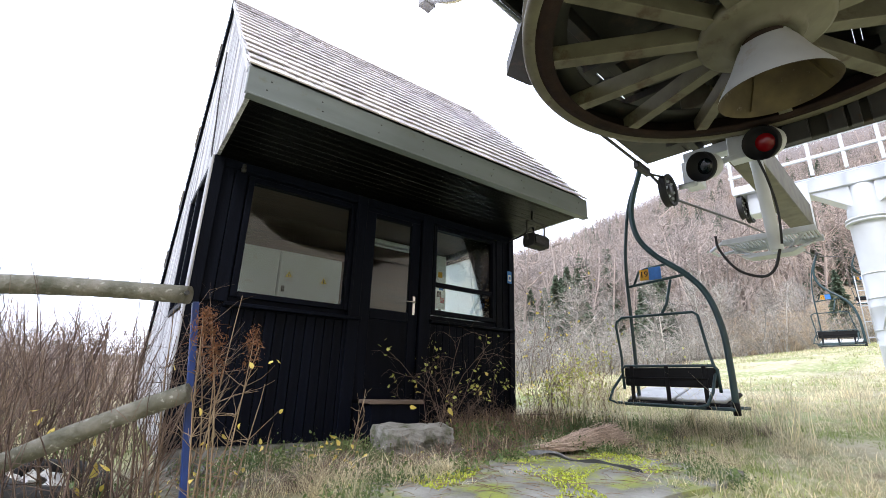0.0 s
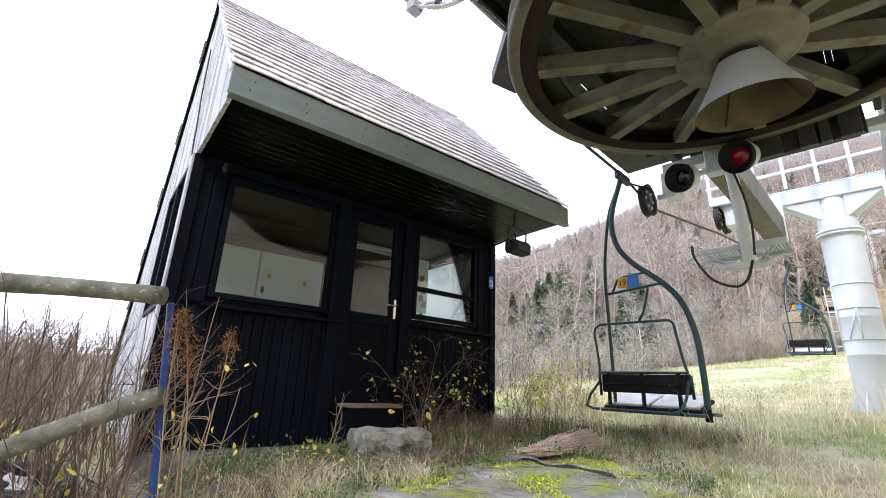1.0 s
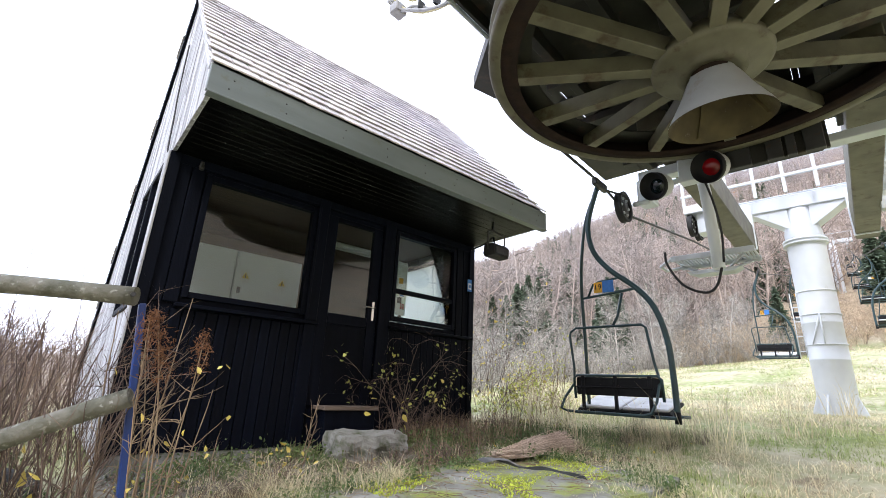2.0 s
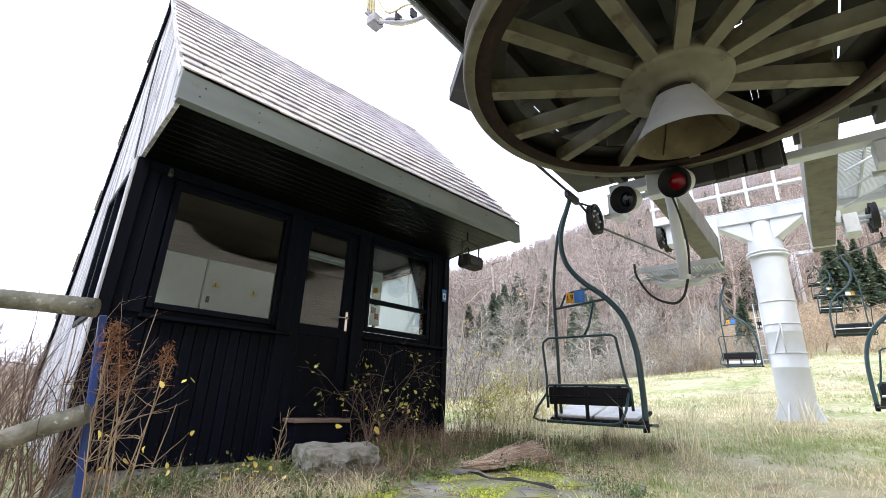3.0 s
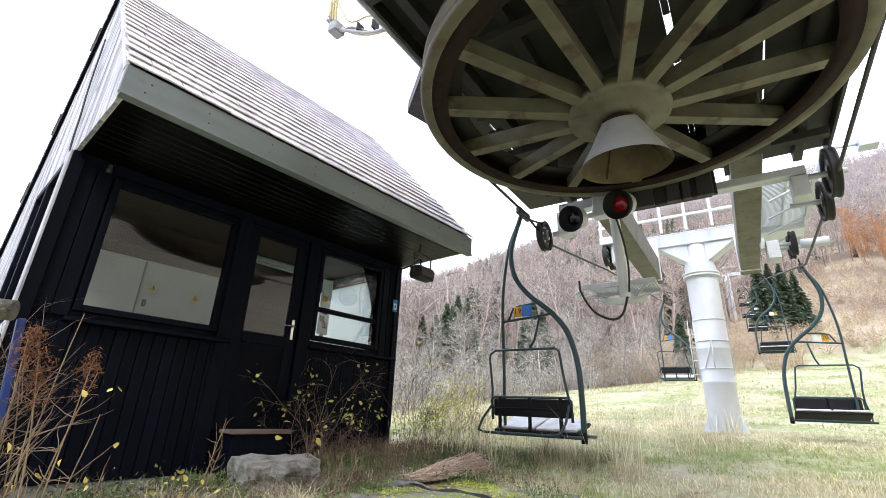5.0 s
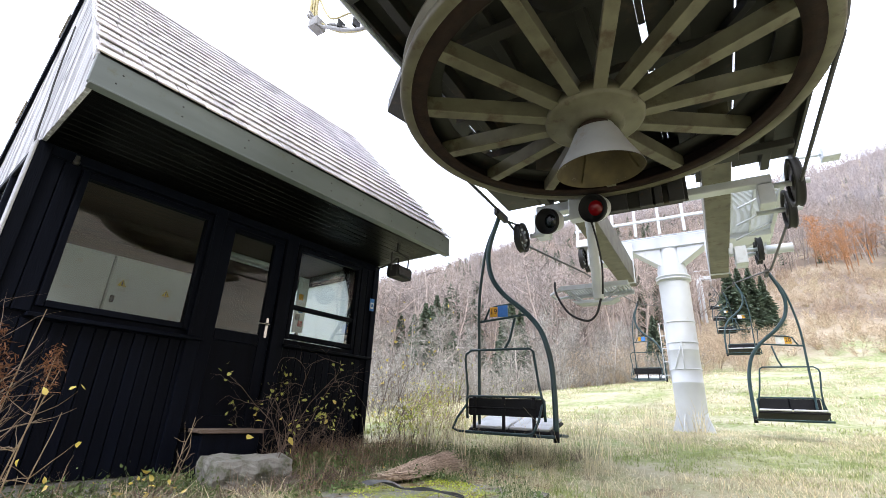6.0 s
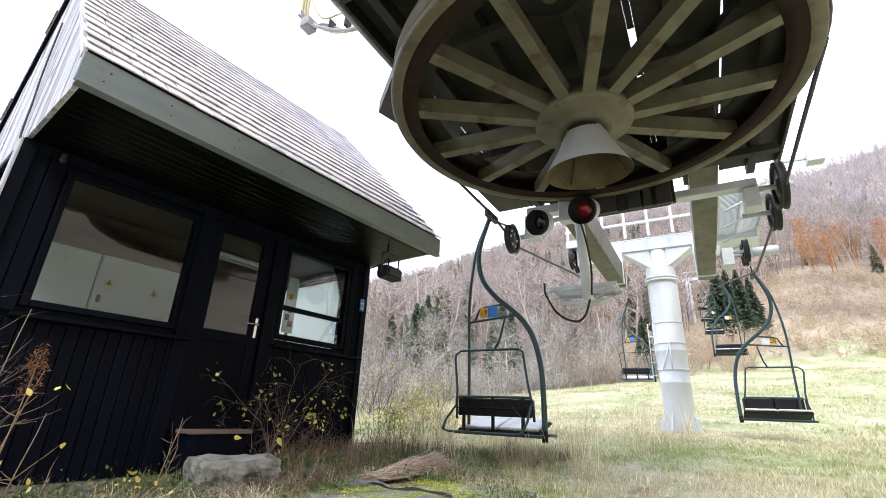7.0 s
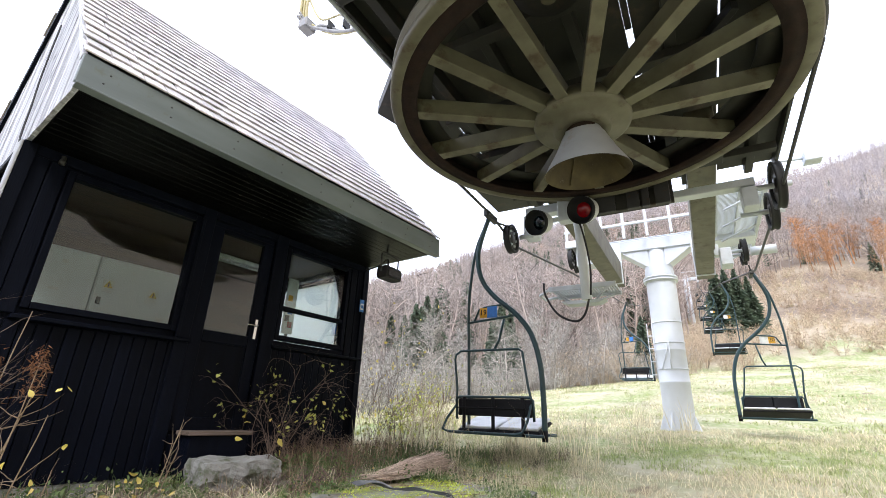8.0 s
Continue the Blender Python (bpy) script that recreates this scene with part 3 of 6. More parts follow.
for i in range(9):
    for dz in (0.07, 0.15):
        hut_part("nail", Geo().lathe([(0.0, 0.003), (0.006, 0.002), (0.007, 0)], 8, pose(X0 + 0.1 + 0.45 * i + rnd.uniform(-0.05, 0.05), EAVE_Y - 0.04, SOFFIT - 0.03 + dz, 90)), M_DARKSTEEL, fascia)
soffit = hut_part("soffit", Geo().box((X0 + 0.03, EAVE_Y + 0.03, SOFFIT + 0.014), (X1 - 0.03, YW - 0.012, SOFFIT + 0.03), 0.002), M_SOFFIT, None, "black tongue-and-groove soffit boards")
y = EAVE_Y + 0.035
while y < YW - 0.02:
    hut_part("soffit_board", Geo().box((X0 + 0.02, y, SOFFIT - 0.004 + rnd.uniform(-0.002, 0.002)), (X1 - 0.02, min(y + 0.0955, YW - 0.01), SOFFIT + 0.0135), 0.002), M_SOFFIT, soffit)
    y += 0.097
# verge boards
for x in (RX0 - 0.012, RX1 - 0.012):
    g = Geo().prism([yz(e0 - nf * 0.05), yz(e0 + nf * 0.0), yz(r0 + nf * 0.0), yz(r0 - Vector((0, 0, 0.09)))], x, x + 0.024)
    hut_part("verge_board", g, M_GREYWOOD)
    g = Geo().prism([yz(r0 - Vector((0, 0, 0.27))), yz(r0 - nb * 0.01), yz(b0 - nb * 0.01), yz(b0 - nb * 0.20)], x - 0.004, x + 0.026)
    hut_part("verge_board", g, M_BLACKWOOD, None, "black rear verge board")
ROWS, WIDTHS = 17, (0.125, 0.15, 0.175, 0.2)
EXPO = SL / ROWS
tilt = math.atan2(sl.z, sl.y)
sh_mesh = []
for w in WIDTHS:
    q = Geo().box((-w / 2 + 0.004, -0.005, 0), (w / 2 - 0.004, EXPO * 1.75, 0.013), 0.003)
    q.v = [(x, yy, z + (0.031 if yy < EXPO else 0.0)) for x, yy, z in q.v]
    me = q.mesh("shingle", M_SHINGLE)
    sh_mesh.append((me, q))
rest, singles = Geo(), 0
off = Vector((-X0, -YW, -0.9))
for i in range(ROWS):
    x = RX0 - rnd.uniform(0, 0.06)
    while x < RX1 - 0.05:
        k = rnd.randrange(4)
        w = WIDTHS[k]
        if x + w > RX1 + 0.03:
            w = RX1 - x
            k = min(range(4), key=lambda a: abs(WIDTHS[a] - w))
        pos = e0 + sl * (i * EXPO - 0.035 + rnd.uniform(-0.007, 0.007)) + nf * rnd.uniform(-0.001, 0.003)
        m = Matrix.Translation((max(x + w / 2, RX0 + WIDTHS[k] / 2 - 0.02), pos.y, pos.z)) @ Matrix.Rotation(tilt, 4, "X") @ Matrix.Rotation(rnd.uniform(-0.012, 0.012), 4, "Z")
        if x < 2.45 and singles < 300:
            ob = new("shingle", sh_mesh[k][0])
            ob.parent = roof
            ob.matrix_local = Matrix.Translation(off) @ m
            singles += 1
        else:
            rest.add([off + m @ Vector(p) for p in sh_mesh[k][1].v], sh_mesh[k][1].f)
        x += w
tagged(part("shingle_field", rest, M_SHINGLE_I, roof), kind="stuff")
g = Geo()
k = 0.0
while k < RL - 0.1:
    m = Matrix.Translation(off + r0 + rl * k) @ Matrix.Rotation(math.atan2(rl.z, rl.y), 4, "X")
    q = Geo().box((0, -0.01, 0), (RX1 - RX0 + 0.02, 0.30, 0.014), 0.003, None)
    big = 0.03 if int(k / 0.19) % 5 == 3 else 0.0
    g.add([m @ Vector((RX0 + p[0] - (big if p[0] < 0.02 else 0.0), p[1], p[2] + 0.035 * (p[1] / 0.3))) for p in q.v], q.f)
    k += 0.19
tagged(part("rear_cover", g, M_SHINGLE_I, roof), kind="stuff")
hut_part("ridge_cap", Geo().prism([(RIDGE_Y - 0.09, RIDGE_Z - 0.06), (RIDGE_Y, RIDGE_Z + 0.045), (RIDGE_Y + 0.09, RIDGE_Z - 0.08), (RIDGE_Y, RIDGE_Z + 0.02)], RX0 - 0.02, RX1 + 0.01), M_GREYWOOD, roof)
# inside lining
hut_part("floor_deck", Geo().box((X0 + 0.10, YW + 0.12, ZF - 0.06), (X1 - 0.10, 8.0, ZF), 0.002), M_FLOOR)
hut_part("inner_ceiling", Geo().box((X0 + 0.095, YW + 0.125, 3.47), (X1 - 0.095, 6.95, 3.52), 0.002), M_INWOOD)
hut_part("back_wall", Geo().box((X0 + 0.095, 6.95, ZF), (X1 - 0.095, 7.05, 3.52), 0.002), M_INWOOD)
hut_part("footing", Geo().box((X0 + 0.03, YW + 0.0, 0.70), (X1 - 0.03, REAR_Y - 0.3, 0.90), 0.01), M_CONCRETE, None, "rough concrete footing")

# things in the hut
for x0, x1 in ((0.95, 1.83), (1.84, 2.72)):
    cb = thing("switch_cabinet", pose((x0 + x1) / 2, 6.35, ZF), "light grey steel switch cabinet with warning stickers", "cabinet", "switch cabinets along the back wall")
    hw = (x1 - x0) / 2
    part("body", Geo().box((-hw, -0.15, 0), (hw, 0.4, 1.84), 0.006), M_CABINET, cb)
    dr = part("door", Geo().box((-hw + 0.008, -0.172, 0.06), (hw - 0.008, -0.152, 1.81), 0.006), M_CABINET, cb)
    part("latch", Geo().box((-hw + 0.05, -0.19, 1.28), (-hw + 0.09, -0.172, 1.36), 0.004), M_DARKSTEEL, dr)
    for sx, sz in ((-0.31, 1.52), (0.18, 1.50)) if x0 > 1.5 else ():
        part("sign_plate", Geo().box((sx - 0.06, -0.1735, sz - 0.05), (sx + 0.06, -0.172, sz + 0.06), 0.0005), M_PAPER, dr)
        t = Geo().prism([(sx - 0.045, sz - 0.035), (sx + 0.045, sz - 0.035), (sx, sz + 0.045)], -0.177, -0.1737, 1)
        part("warning_sign", t, M_YELLOW, dr, "yellow triangular warning sticker")
        part("warning_mark", Geo().box((sx - 0.006, -0.179, sz - 0.03), (sx + 0.006, -0.1775, sz + 0.025), 0.001), M_INK, dr)
        part("caption_label", Geo().box((sx - 0.05, -0.176, sz - 0.095), (sx + 0.05, -0.173, sz - 0.06), 0.001), M_PAPER, dr)
    for sx, sz, sw, shh in (((0.27, 1.12, 0.09, 0.12), (0.1, 1.38, 0.05, 0.06), (-0.1, 1.7, 0.04, 0.03)) if x0 > 1.5 else ((0.1, 1.66, 0.05, 0.04), (0.05, 1.35, 0.09, 0.03))):
        part("sticker", Geo().box((sx, -0.176, sz), (sx + sw, -0.173, sz + shh), 0.001), M_PAPER, dr)
desk = thing("control_desk", pose(3.55, 6.2, ZF), "wooden control desk with papers under the window", "desk")
part("desktop", Geo().box((-0.55, -0.35, 0.72), (0.75, 0.4, 0.76), 0.006), M_INWOOD, desk)
for sx in (-0.5, 0.68):
    part("side_panel", Geo().box((sx, -0.3, 0), (sx + 0.04, 0.36, 0.72), 0.004), M_INWOOD, desk)
box = thing("control_box", pose(3.35, 6.25, ZF + 0.76), "grey control box with red and orange buttons", "control box")
part("body", Geo().box((-0.12, -0.1, 0), (0.12, 0.1, 0.35), 0.008), M_CABINET, box)
for sx, sz, mt in ((-0.05, 0.1, M_LENS_RED), (0.05, 0.1, M_ORANGE), (-0.05, 0.22, M_INK), (0.05, 0.22, M_LENS_RED)):
    part("button", Geo().lathe([(0.0, 0.02), (0.02, 0.018), (0.025, 0.0)], 12, pose(sx, -0.1, sz, 90)), mt, box)
pb = thing("notice_board", pose(3.74, 5.1, ZF + 1.36), "narrow pale board with orange and red notices by the window", "board")
part("board", Geo().box((-0.10, 0.0, -0.22), (0.06, 0.02, 0.52), 0.003), M_CABINET, pb)
for sx, sz, mt in ((-0.04, 0.25, M_ORANGE), (0.0, -0.10, M_LENS_RED), (-0.05, -0.02, M_INK), (0.0, 0.42, M_PAPER), (-0.02, 0.08, M_BLUE)):
    part("notice", Geo().box((sx - 0.035, -0.006, sz - 0.04), (sx + 0.035, -0.002, sz + 0.04), 0.001), mt, pb)
part("stand", Geo().box((-0.04, 0.0, -1.30), (0.0, 0.03, -0.221), 0.003), M_DARKSTEEL, pb)
# round fan on the back wall, a plain disc
fan = thing("wall_clock", pose(2.55, 6.93, 2.95), "round dark wall fan", "clock")
part("case", Geo().lathe([(0.0, 0.03), (0.13, 0.03), (0.15, 0.02), (0.15, 0.0)], 24, pose(0, 0, 0, 90)), M_RUBBER, fan)
strip = thing("ceiling_lamp", pose(3.3, 5.9, 3.40), "white tubular ceiling lamp, switched off", "lamp")
part("housing", Geo().box((-0.6, -0.05, 0.0), (0.6, 0.05, 0.06), 0.01), M_PAPER, strip)
part("tube", Geo().tube([(-0.56, 0, -0.03), (0.56, 0, -0.03)], 0.015, 8), M_PAPER, strip)

# on and round the hut
fl = thing("floodlight", pose(4.01, 3.62, 3.0), "black floodlight hung under the eave", "floodlight")
part("body", Geo().prism([(-0.075, 0.0), (0.06, 0.0), (0.09, 0.05), (0.075, 0.15), (-0.06, 0.15), (-0.09, 0.10)], -0.13, 0.13), M_RUBBER, fl)
part("lens", Geo().box((-0.11, -0.103, 0.02), (0.11, -0.096, 0.11), 0.003), M_LENS_DARK, fl)
part("bracket", Geo().tube([(-0.14, 0, 0.08), (-0.15, 0, 0.30), (-0.06, 0, 0.33), (-0.06, 0, 0.44)], 0.011, 6).tube([(0.14, 0, 0.08), (0.15, 0, 0.30), (-0.06, 0, 0.33)], 0.011, 6), M_DARKSTEEL, fl)
wire = Geo().tube(smooth_path([(4.48, YW - 0.02, 3.40), (4.40, 4.2, 3.39), (4.25, 3.9, 3.38), (4.02, 3.66, 3.2)], 6), 0.012, 6)
hut_part("lamp_cable", wire, M_RUBBER)
sgn = thing("wall_plate", pose(4.455, YW - 0.038, 2.87), "small blue and white plate on the corner board", "sign")
part("plate", Geo().box((-0.04, -0.003, -0.085), (0.04, 0.003, 0.085), 0.002), M_BLUE, sgn)
part("symbol", Geo().box((-0.028, -0.006, -0.055), (0.028, -0.0035, 0.03), 0.002), M_PAPER, sgn)
part("bar", Geo().box((-0.016, -0.009, -0.035), (0.016, -0.0065, 0.01), 0.001), M_BLUE, sgn)
sp = thing("spotlight", pose(0.93, YW - 0.06, 3.36), "small pale lamp on the wall corner", "lamp")
part("body", Geo().lathe([(0.0, -0.03), (0.022, -0.025), (0.026, 0.0), (0.018, 0.02), (0.018, 0.05)], 12), M_DARKSTEEL, sp)
blk = thing("concrete_block", pose(2.68, 4.02, 0.80), "weathered concrete block step in front of the door", "block")
bmk = bmesh.new()
bmesh.ops.create_cube(bmk, size=1.0)
bmesh.ops.subdivide_edges(bmk, edges=bmk.edges[:], cuts=9, use_grid_fill=True)
for v_ in bmk.verts:
    p_ = Vector((v_.co.x * 0.72, v_.co.y * 0.34, (v_.co.z + 0.5) * 0.27))
    e_ = max(abs(v_.co.x), abs(v_.co.y)) + abs(v_.co.z)
    p_ -= Vector((v_.co.x, v_.co.y, v_.co.z)) * 0.09 * max(0.0, e_ - 0.78)
    p_ += noise.noise_vector(p_ * 6) * 0.035 + noise.noise_vector(p_ * 24) * 0.012
    v_.co = p_
mk = bpy.data.meshes.new("block")
bmk.to_mesh(mk)
bmk.free()
mk.materials.append(M_CONCRETE)
part("block", mk, M_CONCRETE, blk)
stp = thing("wooden_step", pose(2.63, 4.37, 0.86), "weathered wooden doorstep with a plank top", "step")
part("tread", Geo().box((-0.31, -0.13, 0.385), (0.31, 0.12, 0.42), 0.006), M_TREAD, stp)
part("riser", Geo().box((-0.28, -0.10, 0.0), (0.28, 0.10, 0.383), 0.006), M_BLACKWOOD, stp)

# ---- chairlift, in its own frame: x along the line uphill, y to its left ----
# its plan is drawn at 1 : 1.22 round the loading point
LIFT_AT = Vector((0.24, 0.084, 1.506))
LIFT = Matrix.Translation(LIFT_AT) @ Matrix.Scale(1.22, 4) @ Matrix.Translation(-LIFT_AT) @ pose(3.17, 0.86, 0, 0, 0, 6.6)


def on_rope(x, y, z, turn=0.0):
    """A pose on the lift with no scale of its own, for copies of a chair."""
    return Matrix.Translation(LIFT @ Vector((x, y, z))) @ Matrix.Rotation(radians(6.6 + turn), 4, "Z")


def lift_thing(name, label, category, group="", at=(0, 0, 0)):
    return thing(name, LIFT @ Matrix.Translation(at), label, category, group)


# bull wheel
WT = Matrix.Translation((0.027, 0.045, 3.755)) @ Vector((0, 0, 1)).rotation_difference(Vector((0.0115, 0.007, 1)).normalized()).to_matrix().to_4x4()
wheel = thing("bull_wheel", LIFT @ WT, "large beige spoked bull wheel seen from below", "bull wheel")
part("rim", Geo().lathe([(1.43, 0.0), (1.49, 0.0), (1.505, 0.02), (1.505, 0.055), (1.45, 0.085), (1.45, 0.13), (1.505, 0.16), (1.505, 0.20), (1.40, 0.20), (1.40, 0.02)], 96, closed=True), M_BEIGE, wheel)
part("liner", Geo().lathe([(1.295, 0.008), (1.428, 0.008), (1.428, 0.018), (1.39, 0.02), (1.39, 0.19), (1.385, 0.19), (1.385, 0.03), (1.31, 0.03)], 96, closed=True), M_RUSTRING, wheel, "rusty inner ring")
g = Geo().lathe([(1.385, 0.16), (1.19, 0.16), (1.19, 0.175), (1.385, 0.175)], 96, closed=True)
part("inner_flange", g, M_DECK, wheel)
spoke = Geo().box((0.30, -0.046, 0.0), (1.33, 0.046, 0.012), 0.003).box((0.30, -0.03, 0.012), (1.385, 0.03, 0.15), 0.004)
spoke.v = [(x, y, z + 0.012 - 0.105 * min(1.0, (1.33 - x) / 1.0)) for x, y, z in spoke.v]
sp_mesh = spoke.mesh("spoke", M_BEIGE)
for i in range(13):
    s = new("spoke", sp_mesh)
    s.parent = wheel
    s.matrix_local = Matrix.Rotation(radians(60.5 + 360 / 13 * i), 4, "Z")
part("hub", Geo().lathe([(0.0, -0.055), (0.14, -0.055), (0.165, -0.07), (0.20, -0.07), (0.215, -0.05), (0.23, -0.026), (0.34, -0.014), (0.365, 0.0), (0.37, 0.03), (0.36, 0.06), (0.30, 0.16), (0.0, 0.16)], 64, Matrix.Translation((0, 0, -0.10))), M_BEIGE, wheel, "beige hub with stained paint")
part("axle", Geo().lathe([(0.0, -0.13), (0.125, -0.13), (0.13, -0.05)], 32, Matrix.Translation((0, 0, -0.07))), M_RUSTRING, wheel)
TIP = Matrix.Translation((0.03, 0, -0.25)) @ pose(0, 0, 0, 0, -6, 0) @ Matrix.Translation((0, 0, 0.25))
cone = Geo().lathe([(0.135, -0.12), (0.14, -0.16), (0.165, -0.20), (0.225, -0.33), (0.305, -0.47), (0.318, -0.50)], 48, TIP)
cb = part("cone", cone, M_CONE, wheel, "pale cone guard with a stained inside")
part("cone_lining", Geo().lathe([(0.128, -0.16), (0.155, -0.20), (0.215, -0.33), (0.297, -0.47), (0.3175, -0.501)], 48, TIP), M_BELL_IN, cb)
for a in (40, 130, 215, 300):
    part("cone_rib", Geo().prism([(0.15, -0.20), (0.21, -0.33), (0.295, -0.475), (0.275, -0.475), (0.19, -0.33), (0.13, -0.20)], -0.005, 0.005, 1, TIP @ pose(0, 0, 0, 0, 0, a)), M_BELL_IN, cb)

# station: pillar, head, girders, carriage deck over the wheel
st = lift_thing("lift_station", "white steel pillar with girders carrying the bull wheel carriage", "lift station")
part("pillar", Geo().lathe([(0.262, 0.9), (0.265, 2.2), (0.269, 2.205), (0.269, 2.22), (0.266, 2.225), (0.268, 2.8), (0.272, 2.805), (0.272, 2.82), (0.27, 2.825), (0.278, 4.20)], 48, Matrix.Translation((6.9, 0, 0))), M_WHITE, st, "white pillar of welded tube")
for i in range(8):
    part("base_rib", Geo().prism([(0.25, 1.1), (0.40, 1.1), (0.37, 1.36), (0.265, 1.66)], -0.01, 0.01, 1, Matrix.Translation((6.9, 0, 0)) @ pose(0, 0, 0, 0, 0, 22 + 45 * i)), M_WHITE, st)
part("flange", Geo().lathe([(0.26, 4.20), (0.325, 4.20), (0.325, 4.23), (0.305, 4.235), (0.305, 4.255), (0.325, 4.26), (0.325, 4.29), (0.26, 4.29)], 48, Matrix.Translation((6.9, 0, 0))), M_WHITE, st)
for i in range(16):
    part("bolt", Geo().lathe([(0.0, 4.31), (0.018, 4.31), (0.02, 4.28)], 6, Matrix.Translation((6.9, 0, 0)) @ pose(0, 0, 0, 0, 0, 22.5 * i) @ Matrix.Translation((0.30, 0, 0))), M_GALV, st)
part("neck", Geo().lathe([(0.275, 4.29), (0.275, 4.42), (0.225, 4.72), (0.225, 5.14), (0.0, 5.14)], 40, Matrix.Translation((6.9, 0, 0))), M_WHITE, st)
part("cross_beam", Geo().box((6.66, -1.75, 4.88), (7.14, 1.75, 5.13), 0.012), M_WHITE, st)
for s in (-1, 1):
    part("gusset", Geo().prism([(0.14 * s, 4.48), (0.16 * s, 4.90), (0.70 * s, 4.90), (0.64 * s, 4.85)], 6.70, 7.10), M_WHITE, st)
    part("girder", Geo().box((1.3, s * 0.66, 4.12), (6.66, s * 0.95, 4.56), 0.01), M_BEIGE, st, "long box girder")
    part("girder_end", Geo().box((6.3, s * 0.64, 4.1), (6.34, s * 0.97, 4.93), 0.006), M_WHITE, st)
# walkway railing above the cross beam
for y in (-1.7, -1.25, -0.8, -0.35, 0.1, 0.55, 1.0, 1.45, 1.75):
    part("rail_post", Geo().box((6.40, y - 0.027, 5.10), (6.44, y + 0.027, 5.76), 0.004), M_WHITE, st)
for z in (5.40, 5.72):
    part("hand_rail", Geo().box((6.395, -1.75, z), (6.445, 1.8, z + 0.055), 0.004), M_WHITE, st)
part("walkway_deck", Geo().box((6.95, -1.75, 5.245), (7.3, 1.8, 5.27), 0.004), M_GALV, st)
SHEETS = [(-2.7, 2.75, -0.35, 0.008), (-2.7, 2.75, -0.99, -0.404), (-2.7, 2.75, -1.55, -1.006), (-2.7, 0.02, -0.402, -0.352), (0.28, 0.60, -0.402, -0.352), (0.74, 2.75, -0.402, -0.352)]
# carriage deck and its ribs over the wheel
deck = part("carriage_deck", Geo().box((-2.7, 0.012, 4.42), (2.75, 1.42, 4.45), 0.004), M_DECK, st, "dirty grey-green steel deck over the wheel, darkened for shade")
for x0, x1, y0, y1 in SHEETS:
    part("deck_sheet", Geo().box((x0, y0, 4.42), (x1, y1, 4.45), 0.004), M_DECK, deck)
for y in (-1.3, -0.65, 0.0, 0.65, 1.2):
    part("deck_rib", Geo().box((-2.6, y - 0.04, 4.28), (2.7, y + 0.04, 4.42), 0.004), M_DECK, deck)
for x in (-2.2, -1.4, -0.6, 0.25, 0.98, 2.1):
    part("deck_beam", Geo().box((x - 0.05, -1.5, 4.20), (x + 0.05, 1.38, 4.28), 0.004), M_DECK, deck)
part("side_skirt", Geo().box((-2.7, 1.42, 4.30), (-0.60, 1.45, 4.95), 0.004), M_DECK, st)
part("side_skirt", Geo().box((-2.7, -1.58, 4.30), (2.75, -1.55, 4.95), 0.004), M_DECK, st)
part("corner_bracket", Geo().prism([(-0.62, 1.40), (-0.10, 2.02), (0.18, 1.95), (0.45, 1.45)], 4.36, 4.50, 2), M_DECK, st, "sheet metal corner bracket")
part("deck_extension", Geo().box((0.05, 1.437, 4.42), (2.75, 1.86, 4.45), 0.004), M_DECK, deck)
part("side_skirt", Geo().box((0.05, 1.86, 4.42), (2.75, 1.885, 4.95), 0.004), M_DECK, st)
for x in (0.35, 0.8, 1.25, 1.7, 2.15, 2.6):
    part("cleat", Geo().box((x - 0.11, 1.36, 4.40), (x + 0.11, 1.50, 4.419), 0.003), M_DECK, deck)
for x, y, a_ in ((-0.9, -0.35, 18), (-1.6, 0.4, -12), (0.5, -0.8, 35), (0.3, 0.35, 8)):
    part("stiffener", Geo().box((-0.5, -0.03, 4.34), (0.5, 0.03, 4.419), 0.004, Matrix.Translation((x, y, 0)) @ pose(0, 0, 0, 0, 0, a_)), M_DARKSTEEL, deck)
# plain dark plate standing in for machinery between wheel and girders
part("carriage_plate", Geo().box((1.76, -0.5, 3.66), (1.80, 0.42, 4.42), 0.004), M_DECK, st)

part("edge_trim", Geo().tube([(-2.7, 1.47, 4.30), (-0.6, 1.47, 4.30)], 0.02, 8), M_GALV, st)
# carriage end beam with bearing plates
part("end_beam", Geo().box((1.52, -0.98, 3.96), (1.72, 1.0, 4.12), 0.008), M_DECK, st)
part("end_beam", Geo().box((1.62, -0.45, 3.60), (1.70, 0.35, 3.80), 0.008), M_DECK, st)
for y, w in ((-0.40, 0.14), (-0.24, 0.07), (-0.12, 0.12), (0.15, 0.18)):
    part("bearing_plate", Geo().box((1.56, y - w / 2, 3.58), (1.62, y + w / 2, 3.98), 0.006), M_DARKSTEEL, st)
part("gear_box", Geo().lathe([(0.0, 0.0), (0.16, 0.0), (0.16, 0.03), (0.22, 0.035), (0.22, 0.12), (0.1, 0.2)], 20, Matrix.Translation((-0.95, 0.0, 4.0))), M_DECK, st)
part("gear_boss", Geo().lathe([(0.0, -0.05), (0.05, -0.05), (0.06, 0.0)], 14, Matrix.Translation((-0.95, 0.0, 4.0))), M_BEIGE, st)
part("hanger_plate", Geo().box((-1.02, -0.1, 4.12), (-0.88, 0.1, 4.3), 0.006), M_DECK, st)
# leaning signal pole and the small catch platform
part("signal_pole", Geo().tube([(1.95, 0.58, 4.12), (2.0, 0.54, 3.6), (2.02, 0.515, 2.76)], 0.055, 16), M_WHITE, st)
